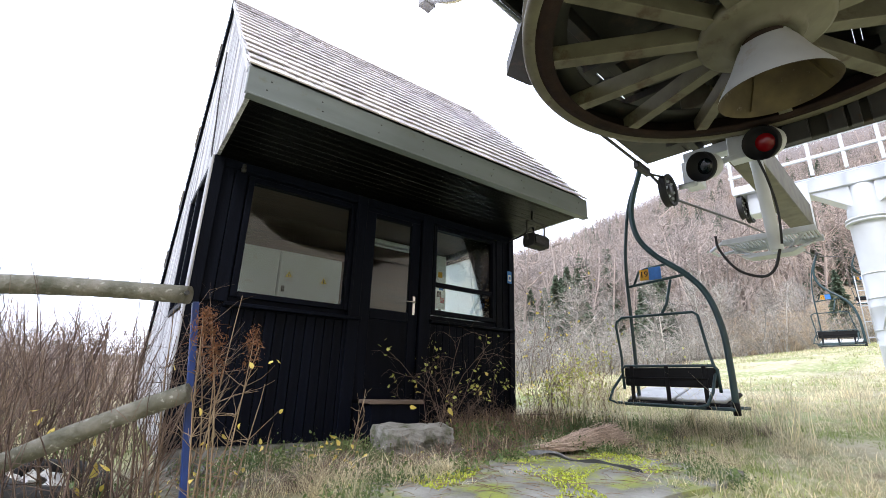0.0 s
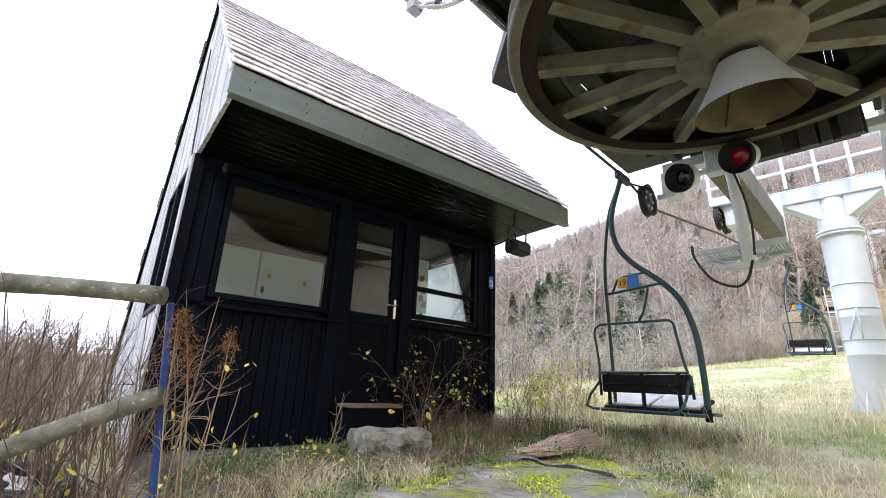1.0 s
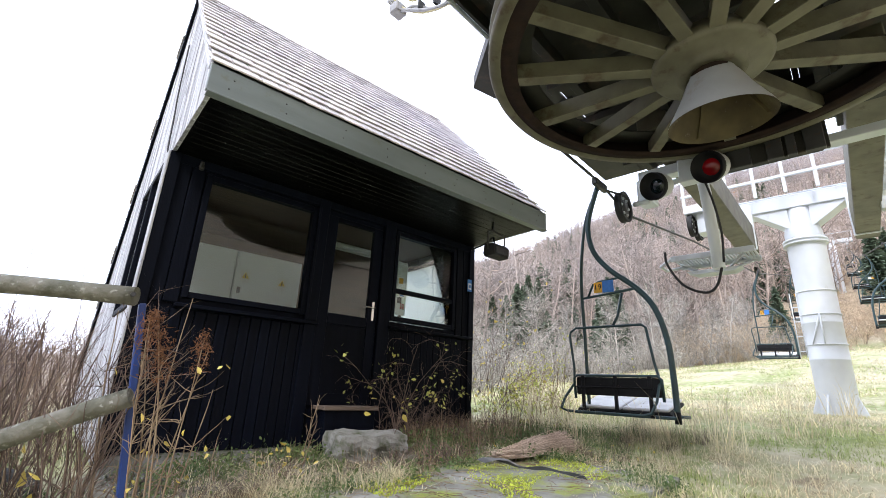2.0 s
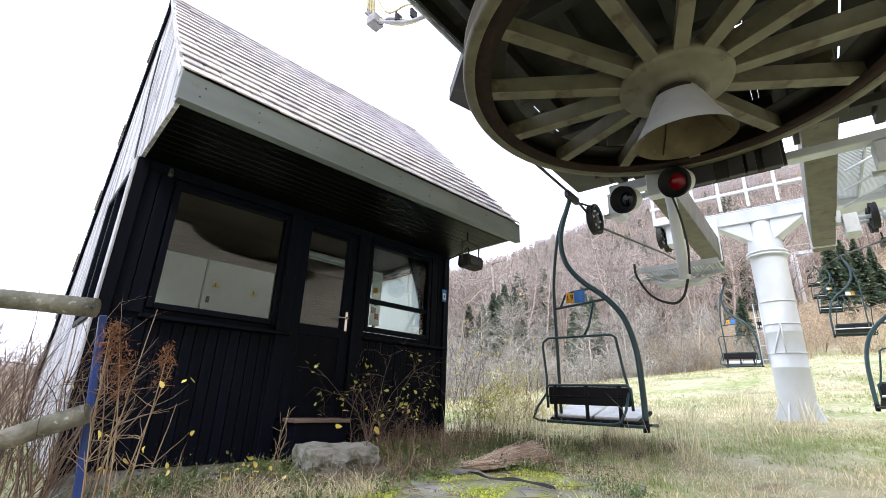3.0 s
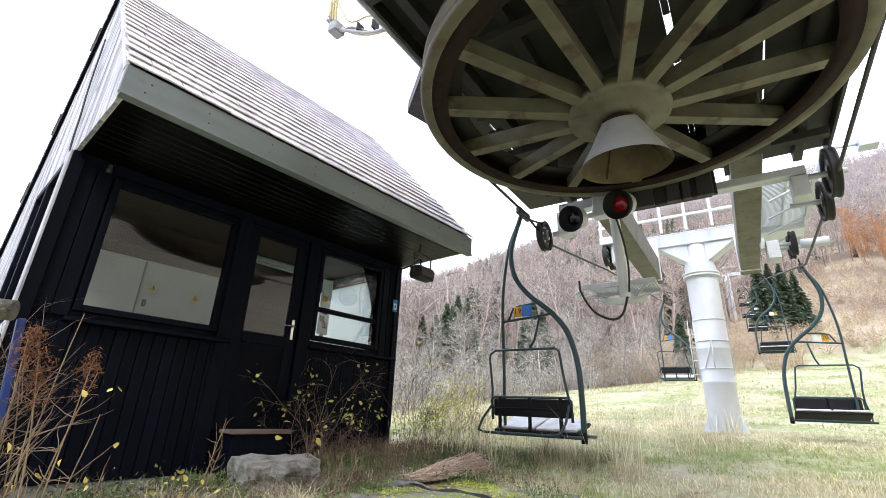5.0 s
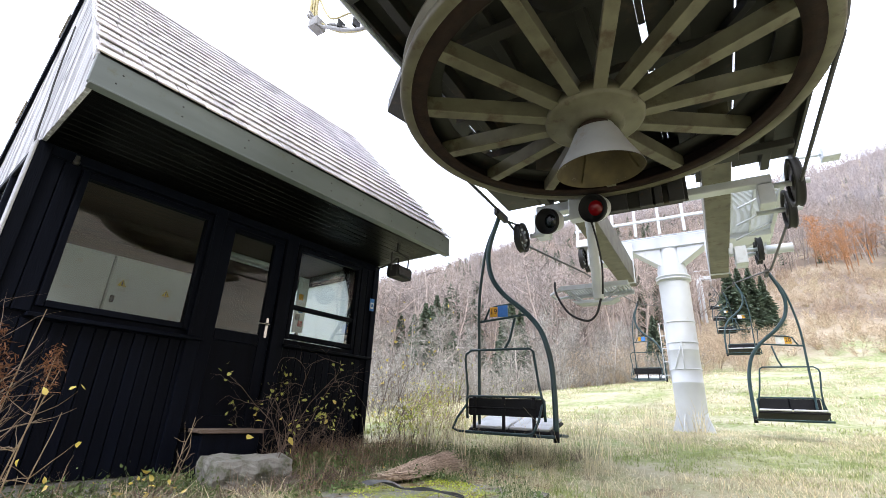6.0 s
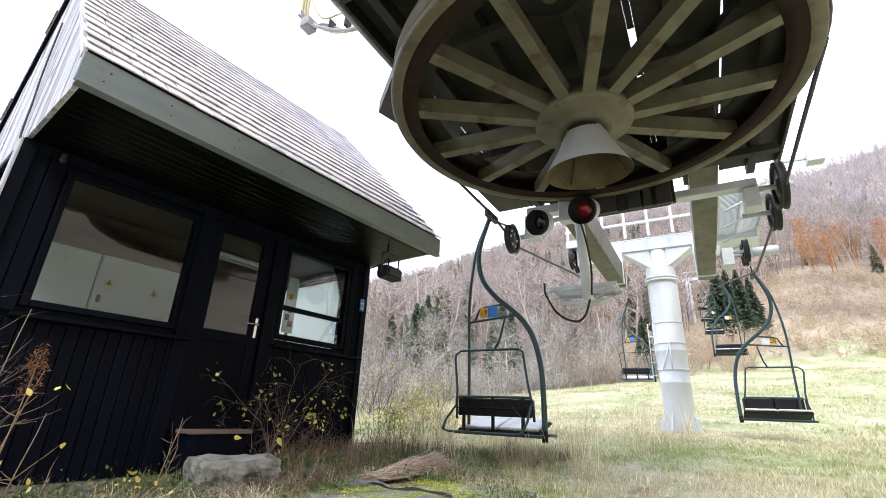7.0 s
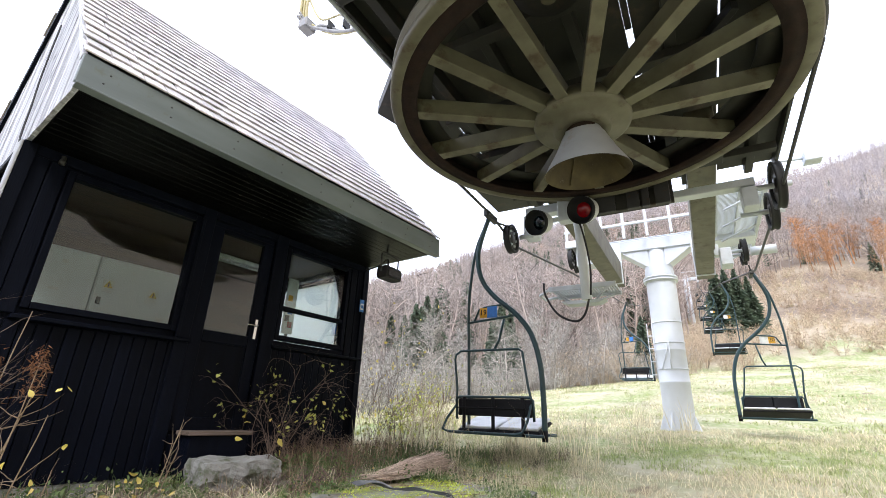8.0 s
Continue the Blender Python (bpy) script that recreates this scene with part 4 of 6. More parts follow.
for x in (2.2, 2.62):
    part("platform_rail", Geo().box((x - 0.015, 0.22, 2.94), (x + 0.015, 1.0, 3.0), 0.004), M_GALV, st)
part("platform_nose", Geo().tube([(2.2, 1.0, 2.97), (2.3, 1.14, 2.93), (2.52, 1.14, 2.93), (2.62, 1.0, 2.97)], 0.018, 8), M_GALV, st)
tread = Geo().box((-0.2, -0.008, -0.012), (0.2, 0.008, 0.012), 0.002).mesh("tread_bar", M_GALV)
for i in range(24):
    bar_ = new("tread_bar", tread)
    bar_.parent = st
    bar_.location = (2.41, 0.24 + 0.0325 * i, 2.985)
for y in (0.3, 0.62, 0.94):
    part("platform_strut", Geo().tube([(2.2, y, 2.95), (2.36, 0.62 + 0.3 * (y - 0.62), 2.80), (2.62, y, 2.95)], 0.014, 6), M_GALV, st)
part("platform_tray", Geo().prism([(0.36, 2.83), (0.88, 2.83), (0.80, 2.79), (0.44, 2.79)], 2.28, 2.46), M_GALV, st)
part("cable_loop", Geo().tube(smooth_path([(2.0, 1.0, 3.0), (1.98, 0.98, 2.85), (1.98, 0.85, 2.62), (1.98, 0.66, 2.52), (1.98, 0.55, 2.58), (2.0, 0.49, 2.76)], 6), 0.013, 8), M_RUBBER, st)
part("pole_cable", Geo().tube(smooth_path([(1.93, 0.53, 3.75), (1.90, 0.46, 3.4), (1.95, 0.44, 3.1), (1.96, 0.46, 2.8)], 6), 0.011, 6), M_RUBBER, st)
# sheave arms
part("sheave_arm", Geo().box((2.12, -1.26, 3.86), (2.26, 0.0, 3.95), 0.008), M_GALV, st)
part("sheave_arm", Geo().box((2.1, -1.26, 3.62), (2.3, -1.12, 3.84), 0.008), M_GALV, st)
part("sheave_arm", Geo().box((2.15, 0.55, 3.98), (2.3, 1.25, 4.1), 0.008), M_GALV, st)
part("sheave_bracket", Geo().box((2.12, 1.10, 3.68), (2.34, 1.27, 3.98), 0.008), M_WHITE, st)
part("limit_box", Geo().box((4.85, -1.16, 3.84), (5.15, -1.0, 4.12), 0.01), M_GALV, st)
part("sheave_bracket", Geo().box((4.9, -1.0, 4.02), (5.05, -0.93, 4.2), 0.006), M_GALV, st)
part("counter_roll", Geo().tube([(5.0, -1.42, 4.05), (5.0, -1.75, 4.05)], 0.07, 12), M_GALV, st)
part("sheave_bracket", Geo().box((5.3, 0.95, 4.25), (5.6, 1.33, 4.7), 0.01), M_WHITE, st)
part("sheave_bracket", Geo().box((5.2, 1.1, 4.6), (5.8, 1.5, 4.75), 0.01), M_WHITE, st)
# service walkway on the other side, with its grating and lattice railing
wk = lift_thing("service_walkway", "galvanised service walkway with open grating and railing", "walkway", at=(0, 0, 5.0))
for y in (-1.08, -1.76):
    part("stringer", Geo().box((4.7, y - 0.03, -0.06), (7.8, y + 0.03, 0.03), 0.005), M_GALV, wk)
part("bearer", Geo().box((4.7, -1.42, -0.05), (7.8, -1.39, 0.0), 0.005), M_GALV, wk)
sm = Geo().box((-0.012, -1.74, -0.02), (0.012, -1.1, 0.015), 0.002).mesh("slat", M_GALV)
for i in range(62):
    s = new("slat", sm)
    s.parent = wk
    s.location = (4.75 + 0.049 * i, 0, 0)
for x in (4.75, 5.5, 6.25, 7.0, 7.75):
    part("rail_post", Geo().tube([(x, -1.78, -0.05), (x, -2.15, 1.1)], 0.022, 8), M_GALV, wk)
    part("brace", Geo().tube([(x, -1.80, -0.02), (x, -1.15, -0.3)], 0.018, 8), M_GALV, wk)
for y, z in ((-1.9, 0.35), (-2.03, 0.72), (-2.15, 1.1)):
    part("hand_rail", Geo().tube([(4.7, y, z), (7.8, y, z)], 0.02, 8), M_GALV, wk)
for x0 in (4.75, 5.5, 6.25):
    part("lattice_bar", Geo().tube([(x0, -1.8, 0.0), (x0 + 0.75, -2.15, 1.1)], 0.013, 6), M_GALV, wk)
part("light_arm", Geo().tube([(4.9, -1.9, 0.45), (4.9, -2.35, 0.42)], 0.02, 8), M_GALV, wk)
part("flood_box", Geo().box((4.8, -2.55, 0.33), (5.0, -2.33, 0.5), 0.01), M_GALV, wk)
# pillar ladder and guard
ld = lift_thing("pillar_ladder", "narrow white ladder fixed to the pillar", "ladder", at=(6.80, 0.27, 1.35))
for y in (0.0, 0.09):
    part("side_rail", Geo().tube([(0, y, 0.9), (0, y, 2.0)], 0.008, 6), M_WHITE, ld)
for i in range(4):
    part("rung", Geo().tube([(0, 0.0, 1.0 + 0.25 * i), (0, 0.09, 1.0 + 0.25 * i)], 0.009, 6), M_WHITE, ld)
gd = lift_thing("pillar_guard", "thin white guard frame strapped round the pillar", "guard", at=(6.9, 0, 0))
for z in (2.45, 2.95, 3.35):
    part("strap", Geo().lathe([(0.272, z - 0.012), (0.284, z - 0.012), (0.284, z + 0.012), (0.272, z + 0.012)], 40, closed=True), M_WHITE, gd)
part("guard_bar", Geo().tube([(-0.25, 0.16, 2.45), (-0.29, 0.0, 2.95)], 0.012, 6).tube([(-0.29, 0.0, 2.45), (-0.29, 0.0, 2.95)], 0.012, 6), M_WHITE, gd)


def sheave(at, r, group="rope sheaves"):
    t = thing("rope_sheave", LIFT @ Matrix.Translation(at), "black rubber-lined steel rope sheave", "sheave", group)
    m = pose(0, 0, 0, 90)
    part("tyre", Geo().lathe([(r * 0.8, -0.035), (r, -0.04), (r, -0.02), (r * 0.93, 0.0), (r, 0.02), (r, 0.04), (r * 0.8, 0.035)], 36, m, closed=True), M_RUBBER, t)
    part("disc", Geo().lathe([(0.0, -0.03), (r * 0.3, -0.03), (r * 0.35, -0.012), (r * 0.8, -0.012), (r * 0.8, 0.012), (r * 0.35, 0.012), (r * 0.3, 0.03), (0.0, 0.03)], 28, m), M_DARKSTEEL, t)
    for a in range(6):
        part("bolt", Geo().lathe([(0.0, 0.02), (0.015, 0.02), (0.017, 0.0)], 6, m @ Matrix.Rotation(a * math.pi / 3, 4, "Z") @ Matrix.Translation((r * 0.55, 0, 0.012))), M_GALV, t)
    part("axle", Geo().tube([(0, -0.12, 0), (0, 0.3 if at[1] < 0 else -0.3, 0)], 0.03, 12), M_GALV, t)


sheave((2.2, -1.45, 3.84), 0.25)
sheave((2.8, -1.45, 3.80), 0.22)
sheave((5.75, -1.42, 4.32), 0.2)
sheave((6.1, -1.42, 4.36), 0.2)
sheave((2.06, 1.42, 3.66), 0.19)
sheave((5.35, 1.42, 4.42), 0.2)
sheave((5.75, 1.42, 4.46), 0.2)

# haul rope, both sides
rope = lift_thing("haul_rope", "dark steel haul rope running from the wheel uphill", "rope", at=(0, 0, 3.8))
for y, run in ((1.46, [(0, 0.0), (1.5, -0.02), (2.3, -0.15), (5.5, 0.38), (12.5, 1.32), (27, 4.3), (41, 8.2), (60, 13.9), (110, 29), (200, 56)]),
               (-1.46, [(0, 0.0), (2.4, -0.06), (5.3, 0.02), (15, 2.35), (27.5, 5.1), (41, 8.4), (53, 11.9), (60, 13.9), (110, 29), (200, 56)])):
    part("strand", Geo().tube([(x, y, z) for x, z in run], 0.016, 8), M_ROPE, rope)
part("wheel_wrap", Geo().tube([(1.46 * math.cos(a), 1.46 * math.sin(a), 0.045) for a in np.linspace(math.pi / 2, 1.5 * math.pi, 40)], 0.016, 8, m=Matrix.Translation((0, 0, -0.03))), M_ROPE, rope)


# chairs
def build_chair(number, panel=M_BLUE, panel_label="blue plate"):
    ch = thing("lift_chair", ID.copy(), "two-seat chairlift chair with dark green tubes and black pads", "lift chair", "chairs on the haul rope")
    part("clamp", Geo().box((-0.16, -0.03, -0.06), (0.14, 0.03, 0.03), 0.012).tube([(0.1, 0.0, -0.03), (0.42, -0.05, 0.02)], 0.012, 6), M_DARKSTEEL, ch)
    part("hanger", Geo().tube(smooth_path([(0, 0.03, -0.02), (0, 0.13, -0.30), (0, 0.17, -0.52), (0, 0.12, -0.78), (0, -0.04, -1.0), (0, -0.29, -1.22), (0, -0.45, -1.44), (0, -0.535, -1.75), (0, -0.555, -2.1), (0, -0.555, -2.42)], 5), 0.028, 12), M_CHAIR, ch, "thick curved blue-green hanger tube")
    part("side_tube", Geo().tube(smooth_path([(0, 0.05, -0.06), (0, 0.18, -0.36), (0, 0.245, -0.7), (0, 0.28, -1.1), (0, 0.27, -1.7), (0, 0.26, -2.40)], 5), 0.017, 10), M_CHAIR, ch)
    part("cross_tube", Geo().tube([(0, 0.275, -1.28), (0, -0.33, -1.225)], 0.014, 8), M_CHAIR, ch)
    part("plate_frame", Geo().tube([(0, 0.21, -1.27), (0, 0.15, -1.14), (0, 0.08, -1.115), (0, -0.19, -1.095)], 0.012, 8), M_CHAIR, ch)
    part("stem", Geo().tube([(0, -0.15, -1.26), (-0.03, -0.10, -1.5), (-0.06, -0.06, -1.59)], 0.014, 8), M_CHAIR, ch)
    plate = part("number_plate", Geo().box((-0.02, 0.045, -1.235), (-0.014, 0.135, -1.125), 0.002), M_ORANGE, ch, "orange number plate")
    part("number_back", Geo().box((-0.0138, 0.045, -1.235), (-0.008, 0.135, -1.125), 0.002), M_ORANGE, plate)
    part("colour_plate", Geo().box((-0.022, -0.075, -1.24), (-0.010, 0.043, -1.115), 0.002), panel, ch, panel_label)
    for rot, x in ((-90, -0.023), (90, -0.005)):
        me = numbers_mesh(number, 0.085, M_INK)
        me.transform(Matrix.Translation((x, 0.09, -1.18)) @ Matrix.Rotation(radians(rot), 4, "Z"))
        part("digits", me, None, plate)
    bar = [(-0.06, 0.40, -1.64), (-0.06, 0.34, -1.60), (-0.06, -0.33, -1.60), (-0.06, -0.37, -1.63), (-0.07, -0.42, -1.95), (-0.08, -0.46, -2.12), (-0.22, -0.46, -2.30), (-0.26, -0.42, -2.40),
           (-0.26, -0.35, -2.42), (-0.26, 0.36, -2.42), (-0.26, 0.43, -2.40), (-0.20, 0.42, -2.30), (-0.08, 0.37, -2.16), (-0.07, 0.37, -2.0), (-0.06, 0.41, -1.69)]
    part("safety_bar", Geo().tube(bar, 0.013, 8, closed=True), M_CHAIR, ch, "thin tube loop behind the seat")
    rest = part("backrest", Geo().tube([(-0.08, 0.36, -2.30), (-0.10, 0.36, -2.11), (-0.10, 0.33, -2.08), (-0.10, -0.45, -2.08), (-0.10, -0.48, -2.11), (-0.08, -0.48, -2.30)], 0.014, 8), M_CHAIR, ch)
    for y0, y1 in ((-0.47, -0.07), (-0.06, 0.335)):
        part("back_pad", Geo().box((-0.115, y0, -2.265), (-0.075, y1, -2.095), 0.014), M_PAD, rest)
    for y in (-0.38, -0.065, 0.26):
        part("rear_strap", Geo().box((-0.125, y - 0.018, -2.44), (-0.112, y + 0.018, -2.08), 0.004), M_PAD, rest)
    part("rear_rod", Geo().tube([(-0.125, 0.34, -2.19), (-0.125, -0.41, -2.19)], 0.008, 6), M_PAD, rest)
    SEAT = Matrix.Translation((0, 0, -2.395)) @ pose(0, 0, 0, 0, -13, 0)
    seat = part("seat", Geo().box((-0.06, -0.52, -0.02), (0.38, 0.36, 0.015), 0.012, SEAT), M_PAD, ch)
    for y0, y1 in ((-0.50, -0.09), (-0.07, 0.34)):
        part("seat_board", Geo().box((-0.04, y0, 0.014), (0.40, y1, 0.042), 0.010, SEAT), M_SEATTOP, seat, "pale seat board")
    part("seat_frame", Geo().tube([(-0.07, 0.38, -2.43), (-0.07, -0.555, -2.43), (0.38, -0.555, -2.43), (0.38, 0.38, -2.43)], 0.016, 8, closed=True), M_CHAIR, seat)
    part("foot", Geo().tube([(0, -0.555, -2.38), (0, -0.555, -2.48)], 0.03, 10), M_PAD, ch)
    return ch


chair = build_chair("19")
chair.matrix_world = LIFT @ Matrix.Translation((1.5, 1.46, 3.76))
copy_thing(chair, on_rope(12.5, 1.38, 5.13))
back = build_chair("20", M_PAPER, "white plate")
tagged(back, "two-seat chairlift chair with white seat boards facing downhill")
TURN = Matrix.Rotation(math.pi, 4, "Z")
back.matrix_world = LIFT @ Matrix.Translation((6.2, -1.49, 4.03)) @ TURN
for s, z in ((15, 6.15), (27.5, 8.9), (41, 12.2), (53, 15.7), (66, 19.5), (79, 23.4)):
    copy_thing(back, on_rope(s, -1.46, z, 180))
copy_thing(chair, on_rope(26, 1.46, 8.05))
copy_thing(chair, on_rope(39, 1.46, 11.6))


# signal lamps
def signal_lamp(at, r, lens, label, target):
    t = thing("signal_lamp", LIFT @ look(at, target), label, "signal lamp", "signal lamps under the wheel")
    part("housing", Geo().lathe([(0.0, 0.95 * r), (0.5 * r, 0.92 * r), (0.82 * r, 0.6 * r), (0.96 * r, 0.0), (1.0 * r, -0.10 * r), (1.0 * r, -0.30 * r)], 40), M_LAMPSHELL, t)
    part("hood", Geo().lathe([(1.0 * r, -0.30 * r), (1.015 * r, -0.32 * r), (1.015 * r, -0.72 * r), (0.97 * r, -0.72 * r), (0.93 * r, -0.16 * r), (0.56 * r, -0.13 * r), (0.54 * r, -0.12 * r)], 40), M_PAD, t)
    part("lens", Geo().lathe([(0.56 * r, -0.12 * r), (0.45 * r, -0.2 * r), (0.25 * r, -0.25 * r), (0.0, -0.27 * r)], 32), lens, t)
    return t


signal_lamp((1.42, 0.348, 3.587), 0.146, M_LENS_RED, "round signal lamp with a red lens in a pale shell", (-3.0, 1.9, 1.9))
signal_lamp((1.42, 0.835, 3.526), 0.138, M_LENS_DARK, "round signal lamp with a dark unlit lens", (-3.0, 2.6, 2.2))
part("lamp_bracket", Geo().tube([(1.62, 0.30, 3.66), (1.60, 0.86, 3.60)], 0.03, 10).box((1.58, 0.50, 3.58), (1.72, 0.68, 3.98), 0.008), M_GALV, st)

# bundled cables hung from the deck edge
cab = lift_thing("cable_bundle", "bundle of yellow and grey cables slung from the deck", "cables", at=(-0.7, 2.5, 5.2))
for i in range(7):
    o, q = 0.016 * (i - 3), 0.013 * ((i * 5) % 7 - 3)
    if i < 4:
        run = [(-0.10 + o, -1.02, -0.55 + q), (-0.02 + q, -0.51 + o, -0.36 + q), (0.03 + o, -0.17, -0.10 + q), (0.04 + q, 0.08, 0.10 + o), (-0.03 + o, 0.15, 0.18 + q)]
    else:
        run = [(0.04 + o, 0.06 + q, 0.05), (-0.02 + o, 0.13 + q, 0.14), (-0.05 + o, 0.14 + q, 0.38), (-0.02 + 2 * o, 0.2 + q, 0.9), (0.0 + 3 * o, 0.25, 1.7)]
    part("cable", Geo().tube(smooth_path(run, 6), 0.013 if i % 2 else 0.017, 7), M_CABLE_Y if i > 2 else M_CABLE_G, cab)
part("loose_cable", Geo().tube(smooth_path([(-0.07, -0.75, -0.27), (0.03, -0.45, -0.05), (0.06, -0.31, 0.05), (0.05, -0.05, 0.12), (-0.03, 0.13, 0.5)], 6), 0.010, 6), M_CABLE_Y, cab)
part("clip", Geo().box((-0.06, 0.02, -0.02), (0.08, 0.14, 0.10), 0.01), M_CABLE_G, cab)
for k in (0.25, 0.5, 0.75):
    part("tie", Geo().box((-0.10 + 0.11 * k - 0.04, -1.02 + 0.95 * k - 0.012, -0.55 + 0.5 * k - 0.05), (-0.10 + 0.11 * k + 0.05, -1.02 + 0.95 * k + 0.012, -0.55 + 0.5 * k + 0.05), 0.006), M_RUBBER, cab)

# far tower on the line
tw = lift_thing("lift_tower", "slim white lift tower up the slope", "lift tower", at=(60, 0, 11.0))
part("mast", Geo().tube([(0, -0.2, -2), (0, -0.2, 8.2)], [0.42, 0.32], 14), M_WHITE, tw)
part("cross_arm", Geo().box((-0.3, -2.0, 7.5), (0.3, 1.9, 7.9), 0.02), M_WHITE, tw)
for y in (-1.5, 1.4):
    part("sheave_train", Geo().box((-1.6, y - 0.12, 6.8), (1.6, y + 0.12, 7.1), 0.02).box((-0.1, y - 0.08, 7.1), (0.1, y + 0.08, 7.5), 0.01), M_GALV, tw)
part("tower_rail", Geo().tube([(-0.4, -2.0, 8.6), (-0.4, 1.9, 8.6)], 0.04, 6).tube([(-0.4, -2.0, 7.9), (-0.4, -2.0, 8.6)], 0.04, 6).tube([(-0.4, 1.9, 7.9), (-0.4, 1.9, 8.6)], 0.04, 6), M_WHITE, tw)

# ---- fence ----
fe = thing("fence", pose(0.6, 2.98, 0.72), "lichen-covered log rails on a blue steel post", "fence")
FO = Vector((-0.6, -2.98, -0.72))
g = Geo()
a, b = Vector((0.52, 2.98, 1.885)), Vector((-2.3, 4.55, 1.90))
pts = [a + (b - a) * t + Vector((0, 0, 0.012 * math.sin(9 * t))) for t in np.linspace(0, 1, 14)]
part("top_rail", g.tube([p + FO for p in pts], [0.050 + 0.003 * math.sin(5 * i) for i in range(14)], 14), M_LOG, fe, "round grey log rail")
a, b = Vector((0.60, 2.93, 1.385)), Vector((-0.75, 3.62, 0.72))
part("fallen_rail", Geo().tube([a + (b - a) * t + FO + Vector((0, 0, 0.01 * math.sin(7 * t))) for t in np.linspace(0, 1, 10)], [0.047 + 0.004 * math.sin(3 * i) for i in range(10)], 14), M_LOG, fe, "half-round rail fallen at one end")
pm = Matrix.Translation(FO)
post = Geo()
for k, (p, q) in enumerate(((Vector((0.70, 2.99, 0.55)), Vector((0.565, 3.05, 1.86))),)):
    d = (q - p).normalized()
    x = Vector((1, 0, 0)) - d * d.x
    x.normalize()
    y = d.cross(x)
    m = Matrix((x, y, d)).transposed().to_4x4()
    m.translation = p + FO
    post.box((-0.017, -0.022, 0), (0.017, 0.022, (q - p).length), 0.005, m)
part("post", post, M_BLUEPOST, fe, "blue painted steel post, chipped")
part("bolt", Geo().tube([Vector((0.50, 2.95, 1.885)) + FO, Vector((0.50, 2.90, 1.885)) + FO], 0.012, 8), M_DARKSTEEL, fe)

# ---- plants ----
rng = np.random.default_rng(11)


def soup(name, verts, faces, mat, parent=None, label=""):
    """A mesh of triangles from arrays."""
    me = bpy.data.meshes.new(name)
    v, f = np.asarray(verts, np.float32), np.asarray(faces, np.int32)
    me.vertices.add(len(v))
    me.vertices.foreach_set("co", v.ravel())
    me.loops.add(f.size)
    me.loops.foreach_set("vertex_index", f.ravel())
    me.polygons.add(len(f))
    me.polygons.foreach_set("loop_start", np.arange(0, f.size, 3, dtype=np.int32))
    me.update(calc_edges=True)
    me.materials.append(mat)
    ob = new(name, me)
    if parent:
        ob.parent = parent
    return tagged(ob, label)


class Bits:
    """Gathers triangles of twigs, blades and leaves."""

    def __init__(self):
        self.v, self.f, self.n = [], [], 0

    def put(self, v, f):
        self.v.append(np.asarray(v, float))
        self.f.append(np.asarray(f) + self.n)
        self.n += len(v)

    def stick(self, pts, r0, r1, sides=3):
        """A tapered stick along the points."""
        p = np.asarray(pts, float)
        k = len(p)
        d = np.gradient(p, axis=0)
        d /= np.linalg.norm(d, axis=1)[:, None] + 1e-9
        a = np.cross(d, [0.37, 0.21, 0.9])
        a /= np.linalg.norm(a, axis=1)[:, None] + 1e-9
        b = np.cross(d, a)
        r = np.linspace(r0, r1, k)[:, None, None]
        t = 2 * np.pi * np.arange(sides) / sides
        v = p[:, None] + r * (np.cos(t)[None, :, None] * a[:, None] + np.sin(t)[None, :, None] * b[:, None])
        f = []
        for i in range(k - 1):
            for j in range(sides):
                q = (j + 1) % sides
                f += [(i * sides + j, i * sides + q, (i + 1) * sides + q), (i * sides + j, (i + 1) * sides + q, (i + 1) * sides + j)]
        self.put(v.reshape(-1, 3), f)

    def sliver(self, a, b, w):
        """A thin flat twig."""
        a, b = np.asarray(a, float), np.asarray(b, float)
        s = np.cross(b - a, rng.normal(size=3))
        s *= w / (np.linalg.norm(s) + 1e-9)
        self.put([a - s, a + s, b], [(0, 1, 2)])

    def blade(self, base, lean, h, w):
        side = np.array([-lean[1], lean[0], 0.0])
        side = side / (np.linalg.norm(side) + 1e-9) * w
        up = np.array([0, 0, 1.0])
        m = base + lean * 0.35 * h + up * 0.62 * h
        t = base + lean * h + up * h * 0.9
        self.put([base - side, base + side, m - 0.7 * side, m + 0.7 * side, t], [(0, 1, 3), (0, 3, 2), (2, 3, 4)])

    def leaf(self, c, size):
        """A curled, pointed leaf with a fold along its middle."""
        d, n = rng.normal(size=3), rng.normal(size=3)
        d /= np.linalg.norm(d)
        s = np.cross(d, n)
        s /= np.linalg.norm(s)
        n = np.cross(s, d)
        c, curl, wd = np.asarray(c, float), rng.uniform(-0.5, 0.5), rng.uniform(0.24, 0.40)
        at = lambda t, w, up: c + size * (t * d + w * s + (up + curl * t * t) * n)
        v = [at(0, 0, 0), at(0.25, wd, 0.10), at(0.62, wd * 0.8, 0.12), at(1.0, 0, 0), at(0.62, -wd * 0.8, 0.12), at(0.25, -wd, 0.10), at(0.25, 0, 0), at(0.62, 0, 0)]
        self.put(v, [(0, 1, 6), (1, 2, 7), (1, 7, 6), (2, 3, 7), (3, 4, 7), (4, 5, 6), (4, 6, 7), (5, 0, 6)])

    def arrays(self):
        return np.concatenate(self.v), np.concatenate(self.f)


